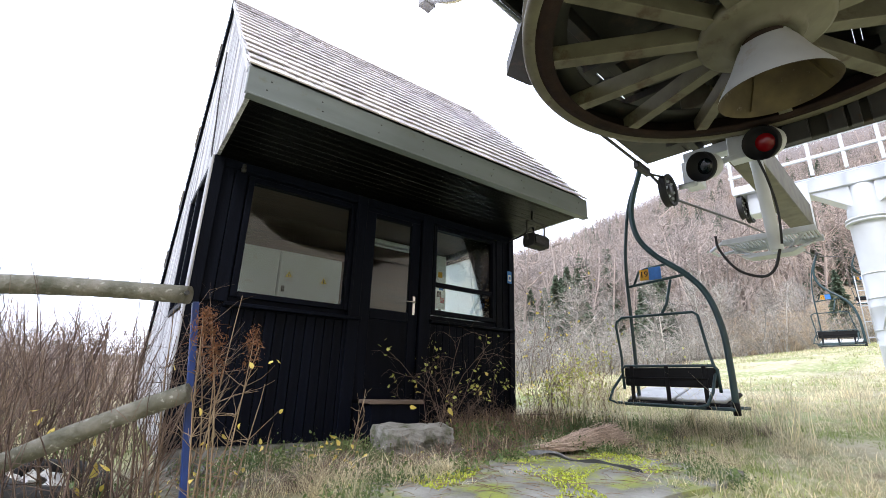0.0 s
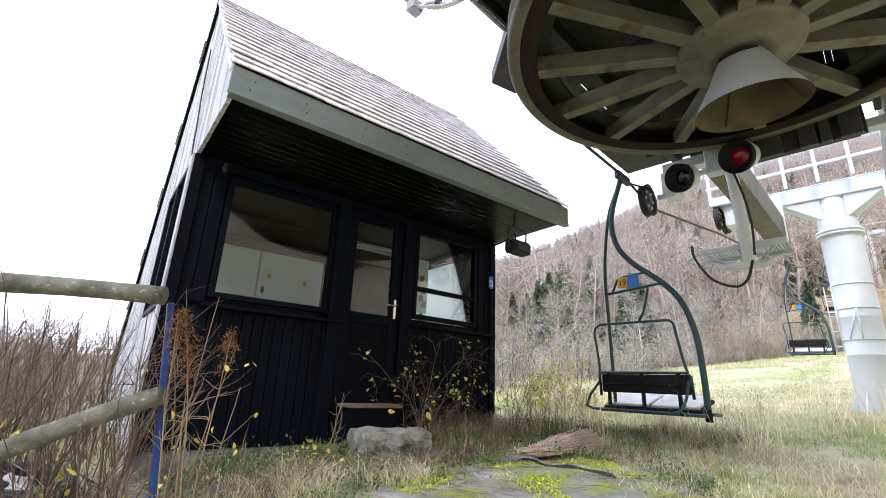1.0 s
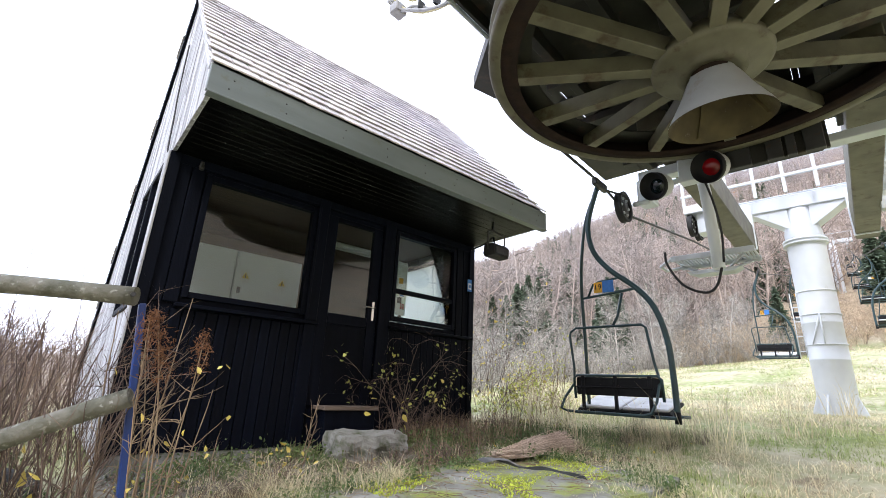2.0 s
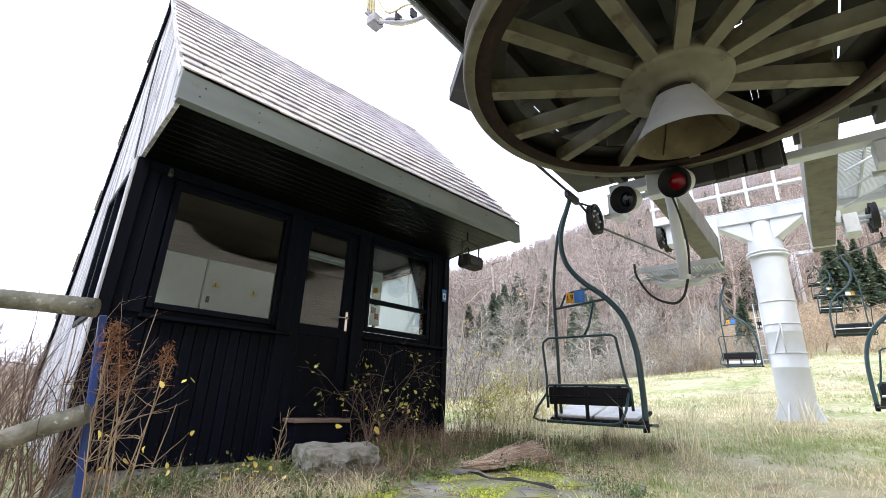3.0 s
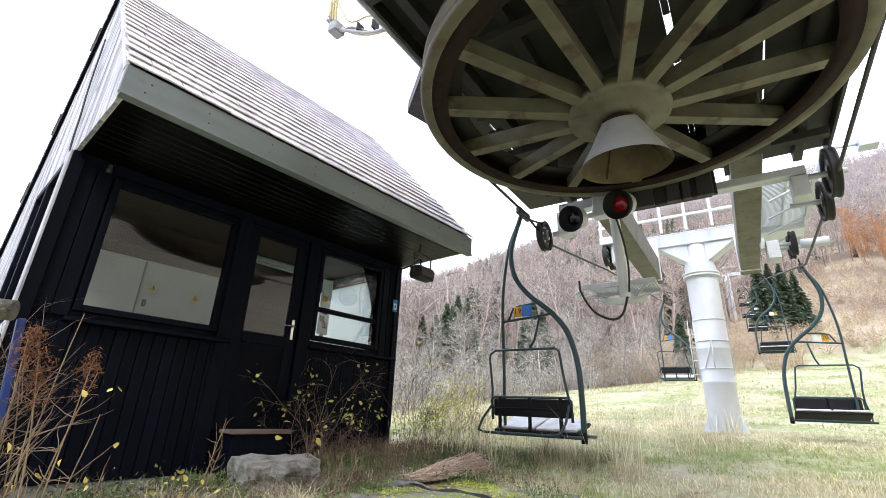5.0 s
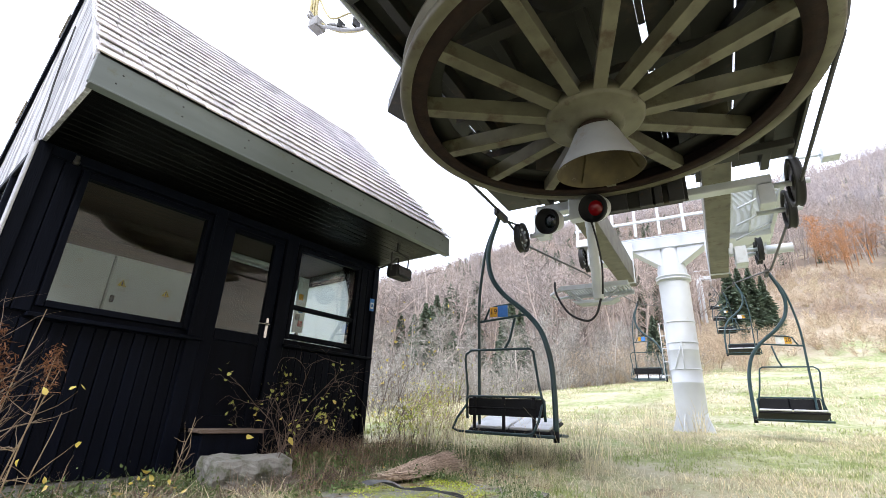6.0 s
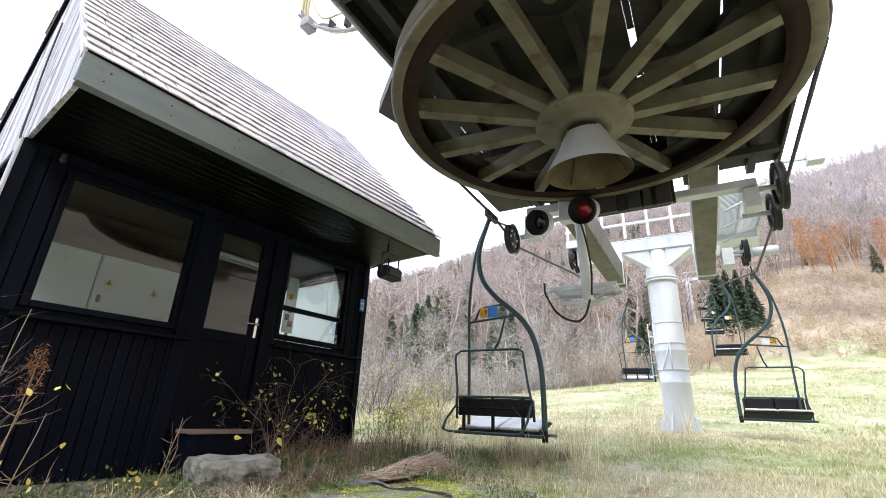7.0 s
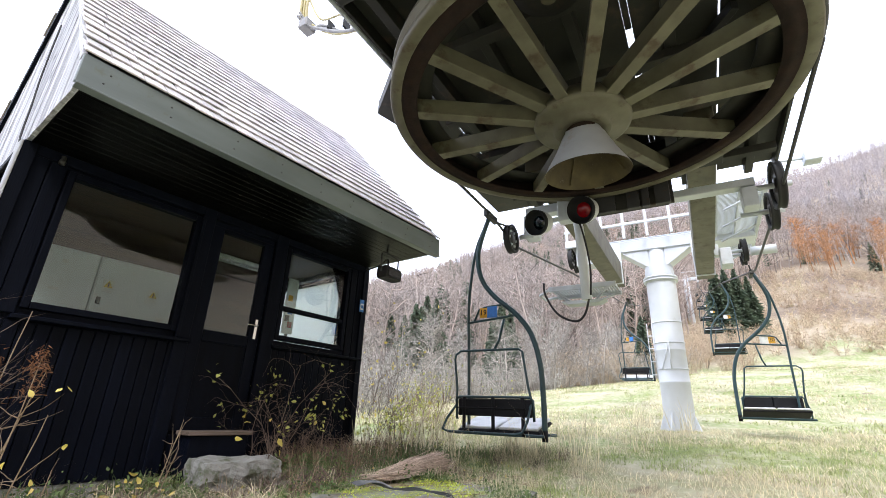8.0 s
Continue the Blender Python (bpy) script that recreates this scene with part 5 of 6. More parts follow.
def wander(start, way, length, steps=5, bend=0.15, lift=0.0):
    """A slightly crooked line."""
    p, d = [np.asarray(start, float)], np.asarray(way, float) / np.linalg.norm(way)
    for _ in range(steps):
        d = d + rng.normal(size=3) * bend + np.array([0, 0, lift])
        d /= np.linalg.norm(d)
        p.append(p[-1] + d * length / steps)
    return np.array(p)


def branchy(bits, start, way, length, r, depth, kids, spread=0.7, bend=0.12, lift=0.05, sides=3, tips=None, sliver_last=False):
    """A branch and its side twigs; gathers the twig ends in tips."""
    line = wander(start, way, length, 5, bend, lift)
    bits.stick(line, r, r * 0.35, sides)
    if tips is not None:
        tips.append(line[-1])
    if depth == 0:
        return
    for _ in range(kids):
        k = rng.integers(1, 6)
        w = (line[k] - line[k - 1]) / np.linalg.norm(line[k] - line[k - 1]) + rng.normal(size=3) * spread
        ln = length * rng.uniform(0.25, 0.55)
        if sliver_last and depth == 1:
            w /= np.linalg.norm(w)
            bits.sliver(line[k], line[k] + w * ln, r * 0.30)
        else:
            branchy(bits, line[k], w, ln, r * 0.5, depth - 1, kids, spread, bend, lift, 3, tips, sliver_last)


def scatter(template, pos, scale, yaw, tall=None):
    """Copies of a template's triangles, turned and scaled, as one array pair."""
    v, f = template
    c, s = np.cos(yaw)[:, None], np.sin(yaw)[:, None]
    x = v[None, :, 0] * c - v[None, :, 1] * s
    y = v[None, :, 0] * s + v[None, :, 1] * c
    z = np.repeat(v[None, :, 2], len(pos), 0) * (np.ones(len(pos)) if tall is None else tall)[:, None]
    out = np.stack([x, y, z], -1) * scale[:, None, None] + pos[:, None]
    faces = f[None] + (np.arange(len(pos)) * len(v))[:, None, None]
    return out.reshape(-1, 3), faces.reshape(-1, 3)


def joined(pairs):
    vs, fs, n = [], [], 0
    for v, f in pairs:
        vs.append(v)
        fs.append(f + n)
        n += len(v)
    return np.concatenate(vs), np.concatenate(fs)


def polar(az, r):
    a = np.radians(az)
    x, y = EYE_X + r * np.cos(a), EYE_Y + r * np.sin(a)
    return np.stack([x, y, ground_z(x, y)], -1)


# templates, one metre tall
def bare_tree(limbs, twigs, width):
    """A leafless tree: trunk, rising limbs and a rounded haze of short twigs."""
    b = Bits()
    trunk = wander((0, 0, -0.03), (0, 0, 1), 0.97, 6, 0.05)
    b.stick(trunk, 0.015, 0.003, 4)
    for i in range(limbs):
        k = rng.integers(1, 6)
        h = trunk[k] + (trunk[k + 1] - trunk[k]) * rng.uniform() if k < 6 else trunk[k]
        a = rng.uniform(0, 2 * np.pi)
        ln = width * (1.05 - 0.62 * h[2]) * rng.uniform(0.5, 1.0)
        line = wander(h, (np.cos(a), np.sin(a), rng.uniform(0.2, 0.9)), ln, 4, 0.22, 0.06)
        b.stick(line, 0.005, 0.0016, 3)
        for _ in range(twigs):
            c = line[rng.integers(1, 5)] + rng.normal(size=3) * 0.022
            w = rng.normal(size=3) + np.array([0.5 * np.cos(a), 0.5 * np.sin(a), 0.5])
            b.sliver(c, c + w / np.linalg.norm(w) * rng.uniform(0.04, 0.12), 0.0024)
    return b.arrays()


def spruce_tree(tiers, fans):
    """A spruce: whorls of narrow drooping sprays round a thin trunk."""
    b = Bits()
    b.stick([(0, 0, -0.03), (0, 0, 0.5), (0, 0, 1)], 0.014, 0.002, 5)
    for i in range(tiers):
        h = 0.05 + 0.94 * (i / tiers) ** 0.92
        rad = 0.24 * (1 - h) ** 0.8 * rng.uniform(0.75, 1.1) + 0.010
        for j in range(fans):
            a = rng.uniform(0, 2 * np.pi)
            c, s = np.cos(a), np.sin(a)
            rr_ = rad * rng.uniform(0.45, 1.15)
            root = np.array([0, 0, h + rng.uniform(-0.012, 0.012)])
            tip = np.array([c * rr_, s * rr_, h - rr_ * rng.uniform(0.1, 0.55)])
            mid = root * 0.4 + tip * 0.6 + np.array([0, 0, 0.010])
            wv = np.array([-s, c, 0]) * (0.010 + rr_ * 0.10)
            b.put([root, mid + wv, mid - wv, tip], [(0, 1, 3), (0, 3, 2)])
            dr = np.array([0, 0, -rr_ * rng.uniform(0.12, 0.3)])
            b.put([root * 0.6 + tip * 0.4, tip, mid + dr + 0.5 * wv], [(0, 1, 2)])
    return b.arrays()


def brush_template(stems, twigs, fine):
    """A rounded leafless bush of arching stems and short twigs in all directions."""
    b = Bits()
    for _ in range(stems):
        a, o = rng.uniform(0, 2 * np.pi), rng.uniform(0.1, 0.75)
        line = wander((0.10 * np.cos(a), 0.10 * np.sin(a), 0), (o * np.cos(a), o * np.sin(a), 1), rng.uniform(0.55, 1.0), 5, 0.16, -0.02)
        b.stick(line, 0.007, 0.0022, 3)
        for _ in range(twigs):
            k = rng.integers(1, 6)
            w = rng.normal(size=3) * 0.75 + np.array([0.3 * np.cos(a), 0.3 * np.sin(a), 0.35])
            e = line[k] + w / np.linalg.norm(w) * rng.uniform(0.08, 0.26)
            b.sliver(line[k], e, fine)
            for _ in range(3):
                m = line[k] + (e - line[k]) * rng.uniform(0.3, 1.0)
                w2 = w + rng.normal(size=3)
                b.sliver(m, m + w2 / np.linalg.norm(w2) * rng.uniform(0.04, 0.12), fine * 0.75)
    return b.arrays()


def leafy_tree():
    """An autumn tree that still holds part of its leaves."""
    b = Bits()
    trunk = wander((0, 0, -0.03), (0, 0, 1), 0.95, 6, 0.05)
    b.stick(trunk, 0.014, 0.003, 4)
    for _ in range(26):
        h = trunk[rng.integers(2, 7)]
        a = rng.uniform(0, 2 * np.pi)
        line = wander(h, (np.cos(a), np.sin(a), rng.uniform(0.2, 1.0)), rng.uniform(0.1, 0.26), 4, 0.2, 0.04)
        b.stick(line, 0.004, 0.0014, 3)
        for _ in range(14):
            c = line[rng.integers(1, 5)] + rng.normal(size=3) * 0.03
            b.sliver(c, c + rng.normal(size=3) * 0.018, 0.008)
    return b.arrays()


far_trees = [bare_tree(15, 11, 0.46) for _ in range(5)]
edge_trees = [bare_tree(34, 22, 0.42) for _ in range(4)]
spruces = [spruce_tree(22, 16) for _ in range(3)]
fine_spruces = [spruce_tree(46, 40) for _ in range(2)]
brushes = [brush_template(12, 13, 0.0036) for _ in range(4)]


def plant(name, temps, pts, lo, hi, mat, label, category, tall=(0.9, 1.15)):
    which = rng.integers(0, len(temps), len(pts))
    pairs = []
    for k, t in enumerate(temps):
        sel = pts[which == k]
        if len(sel):
            pairs.append(scatter(t, sel, rng.uniform(lo, hi, len(sel)), rng.uniform(0, 2 * np.pi, len(sel)), rng.uniform(*tall, len(sel))))
    v, f = joined(pairs)
    return tagged(soup(name, v, f, mat), label, category, kind="stuff")


def field(n, az0, az1, r0, r1, power=1.5):
    az = rng.uniform(az0, az1, n)
    r = (r0 ** power + rng.uniform(0, 1, n) * (r1 ** power - r0 ** power)) ** (1 / power)
    return az, r


def wood_edge(az):
    return np.interp(az, [-20, -3, 2, 8, 20, 30, 45, 60], [118, 110, 75, 48, 40, 34, 24, 20])


az, r = field(5200, -24, 74, 26, 245)
ok = r > wood_edge(az) + 13
pts = polar(az[ok], r[ok])
plant("hillside_wood", far_trees, pts, 8, 13, M_BARE, "leafless brown deciduous wood covering the hillside", "wood")
az, r = field(620, 8, 62, 38, 235)
ok = (r > wood_edge(az) + 22) & (np.sin(az * 0.55 + 1.2) + 0.6 * np.sin(r * 0.07) > 0.0)
plant("hillside_spruces", spruces, polar(az[ok], r[ok]), 7, 11.5, M_SPRUCE, "dark green spruces among the bare hillside wood", "wood")
az, r = field(260, -24, 8, 120, 420)
plant("far_spruces", spruces, polar(az, r)[:90], 4, 7.5, M_SPRUCE, "scattered dark spruces on the far slope", "wood")
# the mountain's haze is only in the wood's greyer colour
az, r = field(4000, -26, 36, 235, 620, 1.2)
plant("mountain_wood", far_trees, polar(az, r), 11, 17, M_BARE_HAZE, "bare wood on the mountain, its colour greyed for haze", "wood")
az, r = np.concatenate([rng.normal(-4.6, 0.8, 14), rng.uniform(-15, -5, 46), rng.uniform(-24, -15, 8), rng.normal(17, 4, 9)]), np.concatenate([rng.uniform(112, 150, 68), rng.uniform(116, 190, 9)])
plant("autumn_trees", [leafy_tree() for _ in range(3)], polar(az, r), 6, 11, M_ORANGE_TREE, "orange autumn beeches at the wood's edge", "wood")
az, r = field(700, -24, 9, 46, 118, 1.3)
plant("slope_scrub", [brush_template(9, 12, 0.012) for _ in range(3)], polar(az, r), 0.8, 2.4, M_RUSTSCRUB, "rusty brown scrub on the slope", "scrub")
az, r = field(240, -24, 9, 46, 118, 1.3)
plant("slope_straw", [brush_template(9, 12, 0.02) for _ in range(2)], polar(az, r), 0.5, 1.3, M_STRAW, "straw-yellow grass and low scrub on the slope", "scrub")
az, r = field(190, 8, 66, 22, 52, 1.2)
ok = r > wood_edge(az) - 6
plant("wood_edge_trees", edge_trees, polar(az[ok], r[ok])[::2], 3.0, 6.0, M_BARE_GREY, "slender pale grey bare trees at the wood's edge", "wood")
az, r = field(420, 8, 66, 15, 46, 1.2)
ok = r > wood_edge(az) - 9
plant("wood_edge_brush", brushes, polar(az[ok], r[ok]), 1.3, 2.9, M_BARE_GREY, "dense pale grey leafless brush below the wood", "brush")
az, r = field(150, 2, 24, 38, 56, 1.2)
plant("meadow_edge_brush", brushes, polar(az, r), 1.5, 3.5, M_RUSTSCRUB, "brown leafless brush at the meadow's edge", "brush")
az, r = field(150, 76, 104, 14, 60, 1.2)
plant("far_hedge", brushes, polar(az, r), 1.5, 2.6, M_BARE, "bare brown hedge beyond the thicket", "brush")


def spruce_thing(az_, r_, h, k, group="spruces by the meadow"):
    p = polar(np.array([az_]), np.array([r_]))[0]
    t = thing("spruce", pose(*p), "dark green spruce with drooping branches", "spruce", group)
    part("trunk", Geo().tube([(0, 0, -0.2), (0, 0, h * 0.5)], [0.018 * h, 0.008 * h], 8), M_TWIG, t)
    v, f = fine_spruces[k % 2]
    c, s = math.cos(k * 1.7), math.sin(k * 1.7)
    soup("crown", np.stack([v[:, 0] * c - v[:, 1] * s, v[:, 0] * s + v[:, 1] * c, v[:, 2]], -1) * h, f, M_SPRUCE, t)


for k, (a_, r_, h) in enumerate(((39.8, 33, 6.8), (38.4, 34, 7.6), (37.2, 35, 7.6), (41.2, 36, 6.4), (39.1, 37, 7.4), (28.7, 37, 7.6), (29.7, 40, 7.2), (27.6, 44, 7.4), (12.1, 42, 5.2), (37.8, 44, 7), (33.0, 58, 6), (43.0, 44, 7.5),
                                  (4.0, 60, 9.2), (3.0, 61, 8.6), (2.0, 62, 8.4), (1.0, 63, 7.2), (35.5, 60, 6.5), (24.0, 70, 7.5), (36.5, 75, 7))):
    spruce_thing(a_, r_, h, k)


# meadow grass
def tufts(n_templates, blades, spread, h0, h1, w, lean):
    out = []
    for _ in range(n_templates):
        b = Bits()
        for _ in range(blades):
            a, rr_ = rng.uniform(0, 2 * np.pi), spread * math.sqrt(rng.uniform())
            l = rng.normal(size=2) * lean
            b.blade(np.array([rr_ * math.cos(a), rr_ * math.sin(a), -0.01]), np.array([l[0], l[1], 0]), rng.uniform(h0, h1), w * rng.uniform(0.7, 1.3))
        out.append(b.arrays())
    return out


def in_hut(p):
    return (p[:, 0] > X0 - 0.05) & (p[:, 0] < X1 + 0.05) & (p[:, 1] > YW - 0.05) & (p[:, 1] < REAR_Y)


def in_slab(p):
    return (p[:, 0] > 1.55) & (p[:, 0] < 3.75) & (p[:, 1] > 1.75) & (p[:, 1] < 2.98) & (p[:, 1] > 2.9 - 0.6 * (p[:, 0] - 1.4))


def grass(name, temps, n, az0, az1, r0, r1, lo, hi, mat, label, keep=None, power=1.4):
    a_, r_ = field(n, az0, az1, r0, r1, power)
    p = polar(a_, r_)
    ok = ~in_hut(p) & ~(in_slab(p) & (rng.uniform(0, 1, n) > 0.10))
    if keep is not None:
        ok &= keep(p)
    return plant(name, temps, p[ok], lo, hi, mat, label, "grass", (0.7, 1.3))


patch = lambda p, f, o: np.sin(f * p[:, 0] + o) * np.sin(f * 1.3 * p[:, 1] + 2 * o) + 0.35 * np.sin(2.7 * f * p[:, 0] - f * p[:, 1])
short = tufts(5, 14, 0.10, 0.02, 0.06, 0.003, 0.8)
dry = tufts(5, 13, 0.12, 0.025, 0.085, 0.0026, 1.1)
wide = tufts(4, 16, 0.32, 0.03, 0.08, 0.008, 0.9)
grass("meadow_grass", short, 6500, -14, 78, 3.2, 12, 0.8, 1.5, M_GRASS, "short green meadow grass", lambda p: patch(p, 0.9, 0.4) > -0.25)
grass("dry_grass", dry, 6000, -14, 78, 3.2, 13, 0.8, 1.4, M_STRAW, "straw-coloured dry grass", lambda p: patch(p, 0.8, 1.9) > -0.45)
grass("far_meadow_grass", wide, 6500, -16, 66, 9, 42, 0.8, 1.5, M_GRASS, "green grass farther up the meadow", lambda p: patch(p, 0.35, 0.4) > -0.2)
grass("far_dry_grass", wide, 6500, -16, 66, 9, 44, 0.9, 1.8, M_STRAW, "pale dry grass farther up the meadow", lambda p: patch(p, 0.4, 2.2) > -0.4)
talltuft = tufts(5, 16, 0.13, 0.22, 0.52, 0.0032, 0.5)
az, r = field(420, 8, 60, 5.5, 16, 1.2)
p = polar(az, r)
p = p[~in_hut(p) & (patch(p, 0.7, 0.9) > 0.15)]
plant("tall_dry_grass", talltuft, p, 0.7, 1.5, M_STRAW, "tall clumps of pale dry grass", "grass")
# weeds and tall grass along the foot of the hut and round the slab
n = 460
x, y = rng.uniform(0.7, 5.2, n), YW - 0.1 - np.abs(rng.normal(0, 0.45, n))
p = np.stack([x, y, ground_z(x, y)], -1)
p = p[~((x > 2.1) & (x < 3.15) & (y > 3.3)) & ~((x < 2.1) & (y > 3.5) & (rng.uniform(0, 1, n) > 0.2))]
p = p[(p[:, 0] > 2.1) | (rng.uniform(0, 1, len(p)) > 0.6)]
# stalk brown in place of straw puts the wall's shade into the grass
plant("foot_grass", talltuft, p, 0.3, 0.75, M_STALK, "dry grass along the foot of the hut, browned for shade", "grass")
low_weed = []
for _ in range(4):
    b = Bits()
    for _ in range(60):
        c = np.array([rng.normal(0, 0.10), rng.normal(0, 0.10), abs(rng.normal(0.04, 0.045))])
        b.leaf(c, rng.uniform(0.012, 0.034))
    for _ in range(14):
        b.blade(np.array([rng.normal(0, 0.08), rng.normal(0, 0.08), 0.0]), np.append(rng.normal(size=2) * 0.5, 0), rng.uniform(0.05, 0.16), 0.003)
    low_weed.append(b.arrays())
n = 420
x, y = rng.uniform(0.8, 5.6, n), YW - 0.15 - np.abs(rng.normal(0, 0.55, n))
p = np.stack([x, y, ground_z(x, y)], -1)
p = p[~in_slab(p) & ~((x > 2.2) & (x < 3.15) & (y > 3.5)) & ~((x < 2.1) & (y > 3.5) & (rng.uniform(0, 1, n) > 0.2))]
plant("low_weeds", low_weed, p, 0.6, 1.3, M_WEED, "low dark green weeds at the hut's foot", "weeds")
x, y = rng.uniform(4.1, 6.5, 130), rng.uniform(2.0, 3.6, 130)
plant("path_weeds", talltuft, np.stack([x, y, ground_z(x, y)], -1)[:70], 0.25, 0.6, M_WEED, "green weeds in the grass beside the slab", "weeds")
straw_clump = tufts(4, 60, 0.16, 0.12, 0.34, 0.003, 1.3)
x, y = np.concatenate([rng.normal(1.6, 0.3, 13), rng.normal(2.1, 0.22, 9), rng.normal(4.9, 0.5, 16), rng.normal(5.8, 0.6, 14)]), np.concatenate([rng.normal(3.1, 0.14, 13), rng.normal(3.08, 0.12, 9), rng.normal(2.3, 0.35, 16), rng.normal(2.9, 0.4, 14)])
plant("straw_clumps", straw_clump, np.stack([x, y, ground_z(x, y)], -1), 0.35, 0.75, M_STRAW, "matted clumps of pale withered grass round the slab", "grass")
x, y = np.concatenate([rng.uniform(1.0, 3.4, 40), rng.uniform(4.2, 6.4, 30)]), np.concatenate([rng.uniform(3.1, 3.9, 40), rng.uniform(2.2, 3.6, 30)])
plant("dead_stems", straw_clump, np.stack([x, y, ground_z(x, y)], -1), 0.3, 0.6, M_TWIG, "dark dead stems matted in the grass", "weeds")
# fallen leaves
b = Bits()
for _ in range(240):
    x, y = rng.uniform(0.6, 5.6), rng.uniform(2.2, 4.5)
    b.leaf((x, y, float(ground_z(x, y)) + 0.02), rng.uniform(0.02, 0.045))
v, f = b.arrays()
tagged(soup("fallen_leaves", v, f, M_LEAF_Y), "yellow fallen leaves lying in the grass", "leaves", kind="stuff")

# dry stems and blades lying on the slab and round it
b = Bits()
for _ in range(900):
    x, y = rng.uniform(1.3, 4.6), rng.uniform(1.9, 3.7)
    a, l = rng.uniform(0, 2 * np.pi), rng.uniform(0.03, 0.14)
    d = np.array([math.cos(a), math.sin(a), 0.0]) * l
    q = np.array([x, y, float(ground_z(x, y)) + 0.036])
    b.stick([q - d, q + np.array([0, 0, 0.008]), q + d], 0.002, 0.0012, 3)
v, f = b.arrays()
tagged(soup("fallen_stems", v, f, M_STALK), "brown dry stems scattered over the slab and grass", "litter", kind="stuff")

# cushions of moss on the slab
b = Bits()
for _ in range(9000):
    x, y = rng.uniform(1.5, 3.8), rng.uniform(1.7, 3.0)
    if math.sin(3.1 * x + 1.0) * math.sin(4.3 * y + 0.6) + 0.6 * math.sin(7.3 * x - 5.1 * y) + 0.5 * (y - 2.35) < 0.15:
        continue
    z = float(ground_z(x, y)) + 0.033
    l = rng.normal(size=2) * 0.9
    b.blade(np.array([x, y, z]), np.array([l[0], l[1], 0]), rng.uniform(0.008, 0.022), 0.006)
v, f = b.arrays()
tagged(soup("moss", v, f, M_MOSS), "bright yellow-green moss cushions on the slab", "moss", kind="stuff")

# ragged grass over the slab's edges
n = 260
t_ = rng.uniform(0, 2 * np.pi, n)
x, y = 2.62 + 1.2 * np.sign(np.cos(t_)) * np.abs(np.cos(t_)) ** 0.5 + rng.normal(0, 0.07, n), 2.35 + 0.68 * np.sign(np.sin(t_)) * np.abs(np.sin(t_)) ** 0.5 + rng.normal(0, 0.06, n)
p = np.stack([x, y, ground_z(x, y)], -1)
p = p[(p[:, 1] > 2.5) | (p[:, 0] > 3.3)]
plant("edge_grass", talltuft, p[::2], 0.2, 0.45, M_STRAW, "dry grass hanging over the slab's edge", "grass")
plant("edge_weeds", low_weed, p[1::2], 0.5, 1.0, M_WEED, "green weeds along the slab's edge", "weeds")

# the mossy slab, a foil and the heap of cut reeds
sx, sy = np.linspace(1.4, 3.85, 28), np.linspace(1.65, 3.05, 14)
g = Geo()
top = [[Vector((a_ + 0.05 * math.sin(7 * b_), b_ + 0.05 * math.sin(5 * a_), float(ground_z(a_, b_)) + 0.035 + 0.008 * math.sin(4 * a_ + 3 * b_))) for b_ in sy] for a_ in sx]
nx, ny = len(sx), len(sy)
g.add([q for row in top for q in row], [(i * ny + j, (i + 1) * ny + j, (i + 1) * ny + j + 1, i * ny + j + 1) for i in range(nx - 1) for j in range(ny - 1)], True)
rimv = [top[i][0] for i in range(nx)] + [top[-1][j] for j in range(1, ny)] + [top[i][-1] for i in range(nx - 2, -1, -1)] + [top[0][j] for j in range(ny - 2, 0, -1)]
k = len(rimv)
g.add(rimv + [q - Vector((0, 0, 0.12)) for q in rimv], [(i, k + i, k + (i + 1) % k, (i + 1) % k) for i in range(k)])
tagged(new("concrete_slab", g.mesh("concrete_slab", M_SLAB)), "grey concrete slab patched with bright yellow-green moss", "slab")
fo = thing("plastic_foil", pose(3.05, 2.40, float(ground_z(3.05, 2.40)) + 0.05), "crumpled strip of black plastic foil on the slab", "foil")
g = Geo()
line = smooth_path([(-0.12, 0.42, 0.03), (-0.04, 0.28, 0.06), (0.04, 0.10, 0.02), (0.10, -0.12, 0.03), (0.14, -0.36, 0.01)], 6)
vs, fs = [], []
for i, q in enumerate(line):
    w = 0.055 * (1.1 - i / len(line)) + 0.006 * math.sin(i * 1.1)
    vs += [q + Vector((0.3 * w, -w, 0.0)), q + Vector((0, 0, 0.018 + 0.006 * math.sin(i * 0.9))), q + Vector((-0.3 * w, w, 0.0))]
fs = [(3 * i + j, 3 * i + j + 3, 3 * i + j + 4, 3 * i + j + 1) for i in range(len(line) - 1) for j in (0, 1)]
part("sheet", g.add(vs, fs), M_PLASTIC, fo)
hz = float(ground_z(3.95, 2.95))
hp = thing("reed_heap", pose(3.85, 2.92, hz, 0, 0, -22) @ Matrix.Scale(0.8, 4), "heap of cut brown reeds lying in the grass", "heap")
b = Bits()
for _ in range(900):
    t = rng.uniform(-1, 1)
    a0 = np.array([-0.52 + 0.10 * rng.normal(), 0.10 * t - 0.25, 0.03 + 0.03 * abs(rng.normal())])
    mid = np.array([0.02 + 0.08 * rng.normal(), 0.17 * t, 0.06 + 0.17 * math.sqrt(rng.uniform()) * (1 - t * t)])
    e = np.array([0.34 + 0.07 * rng.normal(), 0.22 * t + 0.04 * rng.normal() + 0.06, 0.04 + 0.25 * rng.uniform() * (1 - 0.7 * t * t)])
    b.stick([a0, mid, e], 0.0035, 0.002, 3)
v, f = b.arrays()
soup("heap_body", v, f, M_HEAP, hp)

